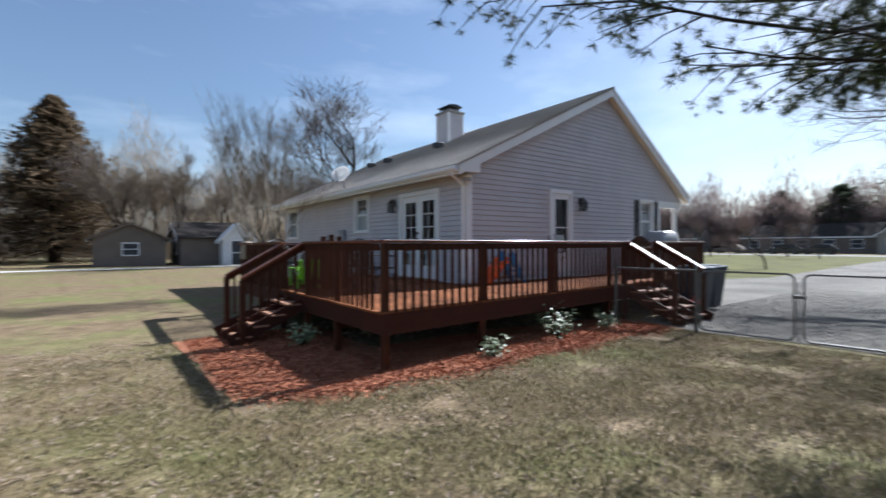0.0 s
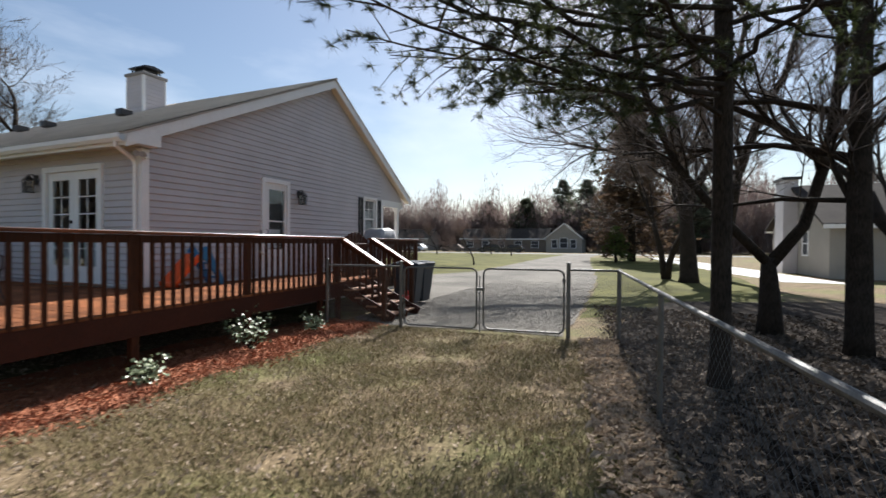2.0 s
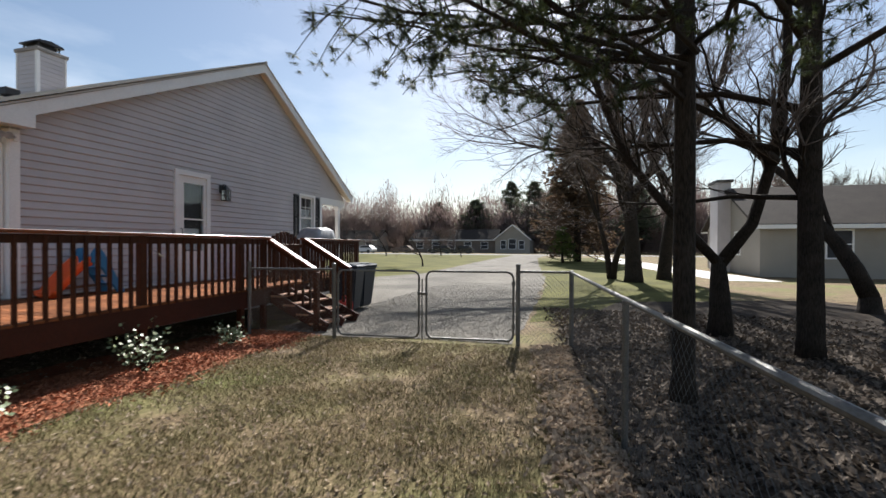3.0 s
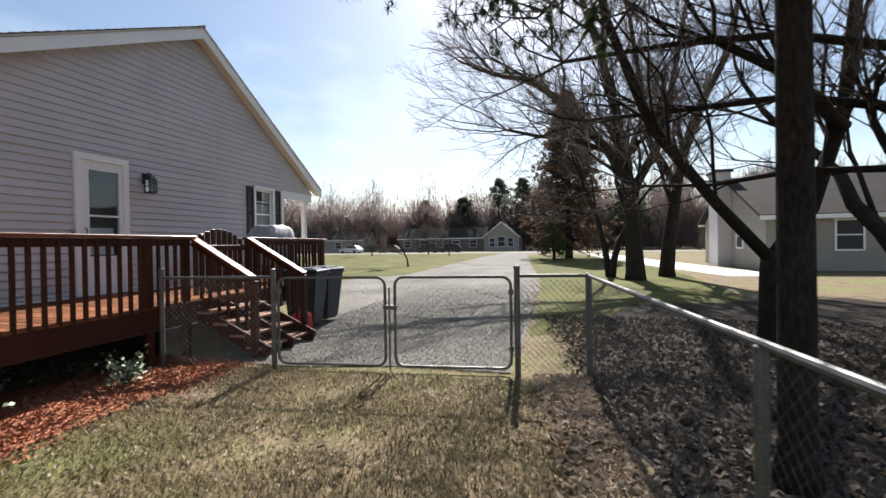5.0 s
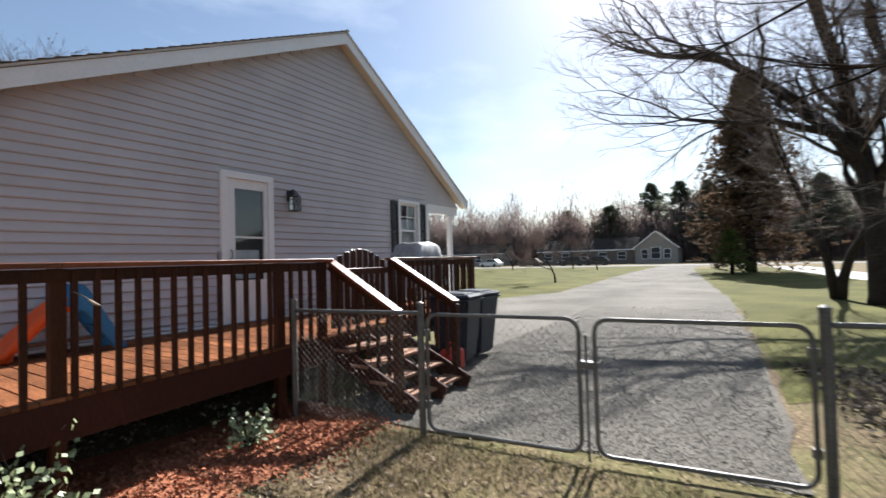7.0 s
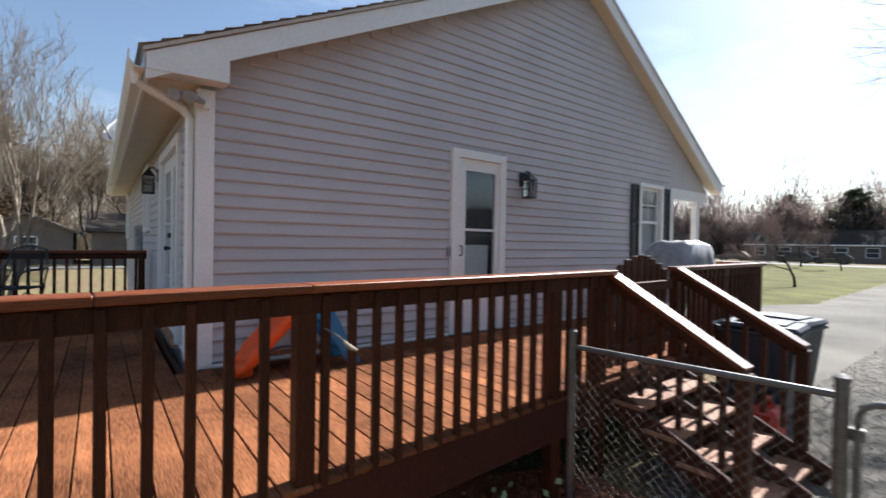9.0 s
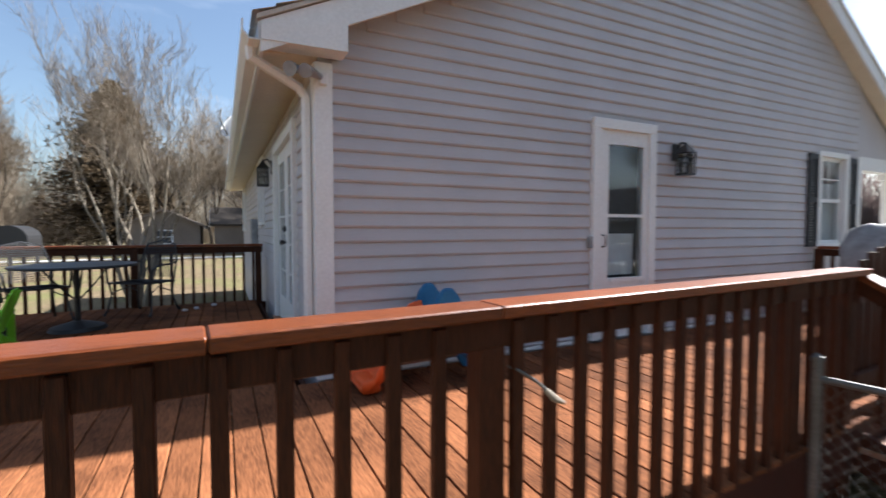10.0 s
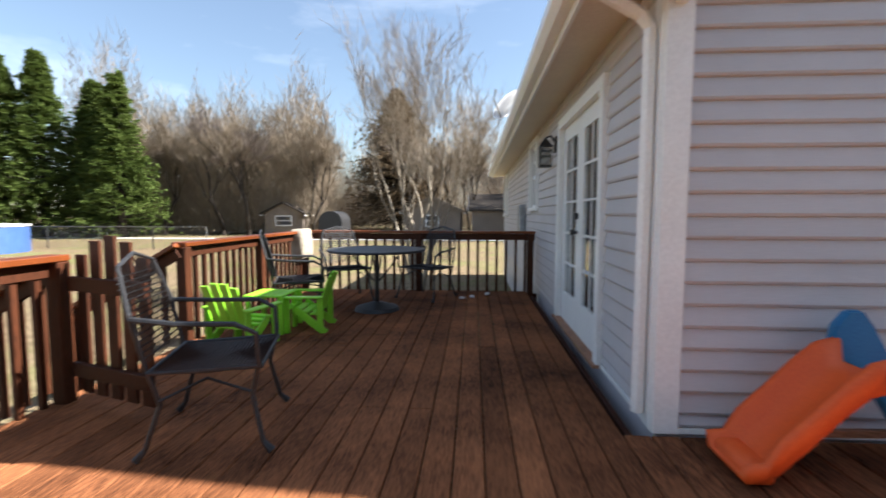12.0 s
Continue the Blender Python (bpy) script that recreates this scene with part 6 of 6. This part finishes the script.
# White scraps added in place of sky reflections on the wet boards.
for i, (x, y) in enumerate(((5.12, 11.2), (5.33, 11.42), (4.98, 11.1))):
    bm = bmesh.new()
    bmesh.ops.create_icosphere(bm, subdivisions=2, radius=0.035)
    for v in bm.verts:
        v.co = Vector((x, y, DECK + 0.022)) + Vector((v.co.x, v.co.y, v.co.z * 0.6)) * (1 + 0.5 * noise.noise(v.co * 40 + Vector((i, 0, 0))))
    lone("paper_scrap", bm, M["curtain"], "crumpled white scrap standing in for a sky glint on the wet deck", "paper", "paper scraps")

# ---- shrubs along the deck ----
def shrub(at, size, seed):
    """A low evergreen shrub: thin stems and many small leaves."""
    r2 = random.Random(seed)
    s = thing("shrub", (*at, 0.0), "low variegated shrub in the mulch by the deck", "shrub", "deck shrubs")
    stems, leaves = bmesh.new(), bmesh.new()
    for k in range(14):
        a, e = r2.uniform(0, math.tau), r2.uniform(0.25, 1.0)
        tip = Vector((at[0] + size * 0.6 * math.cos(a) * e, at[1] + size * 0.6 * math.sin(a) * e, size * r2.uniform(0.35, 1.0)))
        root = Vector((at[0], at[1], 0))
        tube(stems, [root, root.lerp(tip, 0.5) + Vector((0, 0, 0.04)), tip], [0.008, 0.006, 0.003], 3, False)
        for j in range(16):
            c = root.lerp(tip, r2.uniform(0.4, 1.05)) + Vector((r2.gauss(0, 0.05), r2.gauss(0, 0.05), r2.gauss(0, 0.04)))
            v = Vector((r2.gauss(0, 1), r2.gauss(0, 1), r2.gauss(0.4, 0.6))).normalized() * 0.055
            w = v.orthogonal().normalized() * 0.02
            leaves.faces.new([leaves.verts.new(q) for q in (c, c + v * 0.5 - w, c + v, c + v * 0.5 + w)])
    part("stem", stems, M["bark"], s)
    part("foliage", leaves, M["shrub"], s, "pale-edged green leaves", kind="stuff")


for i, (x, y, z) in enumerate(((4.3, 4.68, 0.28), (5.95, 4.85, 0.6), (7.45, 4.95, 0.38), (2.35, 7.0, 0.35))):
    shrub((x, y), z, 300 + i)

# ---- loose cover of the ground ----
def flakes(name, count, spot, size, material, label, category, seed, lift=0.012, up=0.35, thick=0.5):
    """Many small curled flakes lying on the ground, each folded along its middle."""
    r2 = random.Random(seed)
    verts, faces = [], []
    for k in range(count):
        x, y = spot(r2)
        s = size * r2.uniform(0.5, 1.3)
        a, t = r2.uniform(0, math.tau), r2.gauss(0, up)
        c, z = Vector((x, y, lift + s * 0.25)), Vector((math.cos(a), math.sin(a), math.tan(max(-1, min(1, t)))))
        v = z.normalized() * s
        w = Vector((-math.sin(a), math.cos(a), r2.gauss(0, up))).normalized() * s * thick
        curl = Vector((0, 0, s * r2.uniform(0.1, 0.45)))
        b = len(verts)
        verts += [c - v, c - w + curl, c + v, c + w + curl]
        faces += [(b, b + 1, b + 2), (b, b + 2, b + 3)]
    me = bpy.data.meshes.new(name)
    me.from_pydata([tuple(v) for v in verts], [], faces)
    me.materials.append(material)
    return tagged(new(name, me), label, category, kind="stuff")


def in_box(x0, y0, x1, y1, test=None):
    def spot(r2):
        while True:
            x, y = r2.uniform(x0, x1), r2.uniform(y0, y1)
            if not test or test(x, y, r2):
                return x, y
    return spot


def in_mulch(x, y, r2):
    front = 4.3 + 0.5 * max(0, 2.2 - x) + 0.12 * math.sin(x * 3)
    return y > front - (0.35 * r2.random() ** 3) and (x > 2.6 or y < 8.6)


flakes("mulch_chips", 26000, in_box(0.9, 3.9, 8.6, 8.6, lambda x, y, r2: in_mulch(x, y, r2) and (x < 3.2 or y < 5.9) and not (x > 2.9 and y > 5.6)), 0.03, M["mulch"], "reddish bark mulch chips", "mulch", 1, 0.018, 0.5, 0.4)
flakes("leaf_litter", 20000, in_box(-1, -6, 13, 0.9, lambda x, y, r2: y < fence_y(x) + 0.25 * r2.random() ** 2 and r2.random() < 1.1 + 0.16 * (y - fence_y(x))), 0.05, M["litter"], "dry brown leaves under the trees, darkened for tree shade", "leaves", 2, 0.012, 0.6, 0.5)
flakes("fallen_leaves", 24000, in_box(-3, -1, 8.6, 9), 0.026, M["leaf"], "scattered dry leaves on the lawn", "leaves", 3, 0.006, 0.5, 0.5)
flakes("fence_leaves", 6500, in_box(1.0, -1.1, 8.75, 0.9, lambda x, y, r2: fence_y(x) + 0.03 < y < fence_y(x) + 0.15 + 0.5 * r2.random()), 0.05, M["leaf"], "pale dry leaves drifted along the fence", "leaves", 6, 0.01, 0.6, 0.5)
flakes("drive_gravel", 46000, in_box(8.7, 0.95, 20, 5.0, lambda x, y, r2: r2.random() < 1.15 - (x - 8.7) / 11), 0.0125, M["stone"], "loose grey gravel", "gravel", 4, 0.016, 0.3, 0.8)


def blades(count, spot, seed):
    r2 = random.Random(seed)
    verts, faces = [], []
    for k in range(count):
        x, y = spot(r2)
        h, a = r2.uniform(0.025, 0.065), r2.uniform(0, math.tau)
        o, w = Vector((math.cos(a), math.sin(a), 0)), Vector((-math.sin(a), math.cos(a), 0)) * 0.0035
        b, p = len(verts), Vector((x, y, 0))
        lean = r2.uniform(0.3, 1.8)
        verts += [p - w, p + w, p + o * h * lean + Vector((0, 0, h))]
        faces.append((b, b + 1, b + 2))
    me = bpy.data.meshes.new("grass")
    me.from_pydata([tuple(v) for v in verts], [], faces)
    me.materials.append(M["blade"])
    return tagged(new("grass", me), "short dormant straw-coloured grass", "grass", kind="stuff")


blades(150000, in_box(-3, -1.2, 8.5, 8.5, lambda x, y, r2: y > fence_y(x) and not (in_mulch(x, y, r2) and x > 0.9) and noise.noise((x * 1.3, y * 1.3, 2)) + 0.6 * noise.noise((x * 4, y * 4, 5)) > r2.uniform(-0.75, 0.1) and r2.random() < 1.25 - max(0, math.dist((x, y), (3.5, 1.5)) - 2) / 6), 5)

# ---- deck boards, one by one ----
x = DX0 - 0.012
r2 = random.Random(12)
while x < DX1:
    w = min(0.138, DX1 + 0.012 - x)
    rear = x + w < RX - 0.02
    y0, y1 = front(x + 0.07) - 0.06, DY1 if rear else GY - 0.012
    cuts = [y0, r2.choice((7.6, 8.9, 10.2)), y1] if rear and r2.random() < 0.55 else [y0, y1]
    for k, (c0, c1) in enumerate(zip(cuts, cuts[1:])):
        part("board", a_box((x, c0 + 0.002, DECK - 0.03), (x + w, c1 - 0.002, DECK - 0.003 * r2.random()), 0.004), M["board"], deck)
    x += 0.145
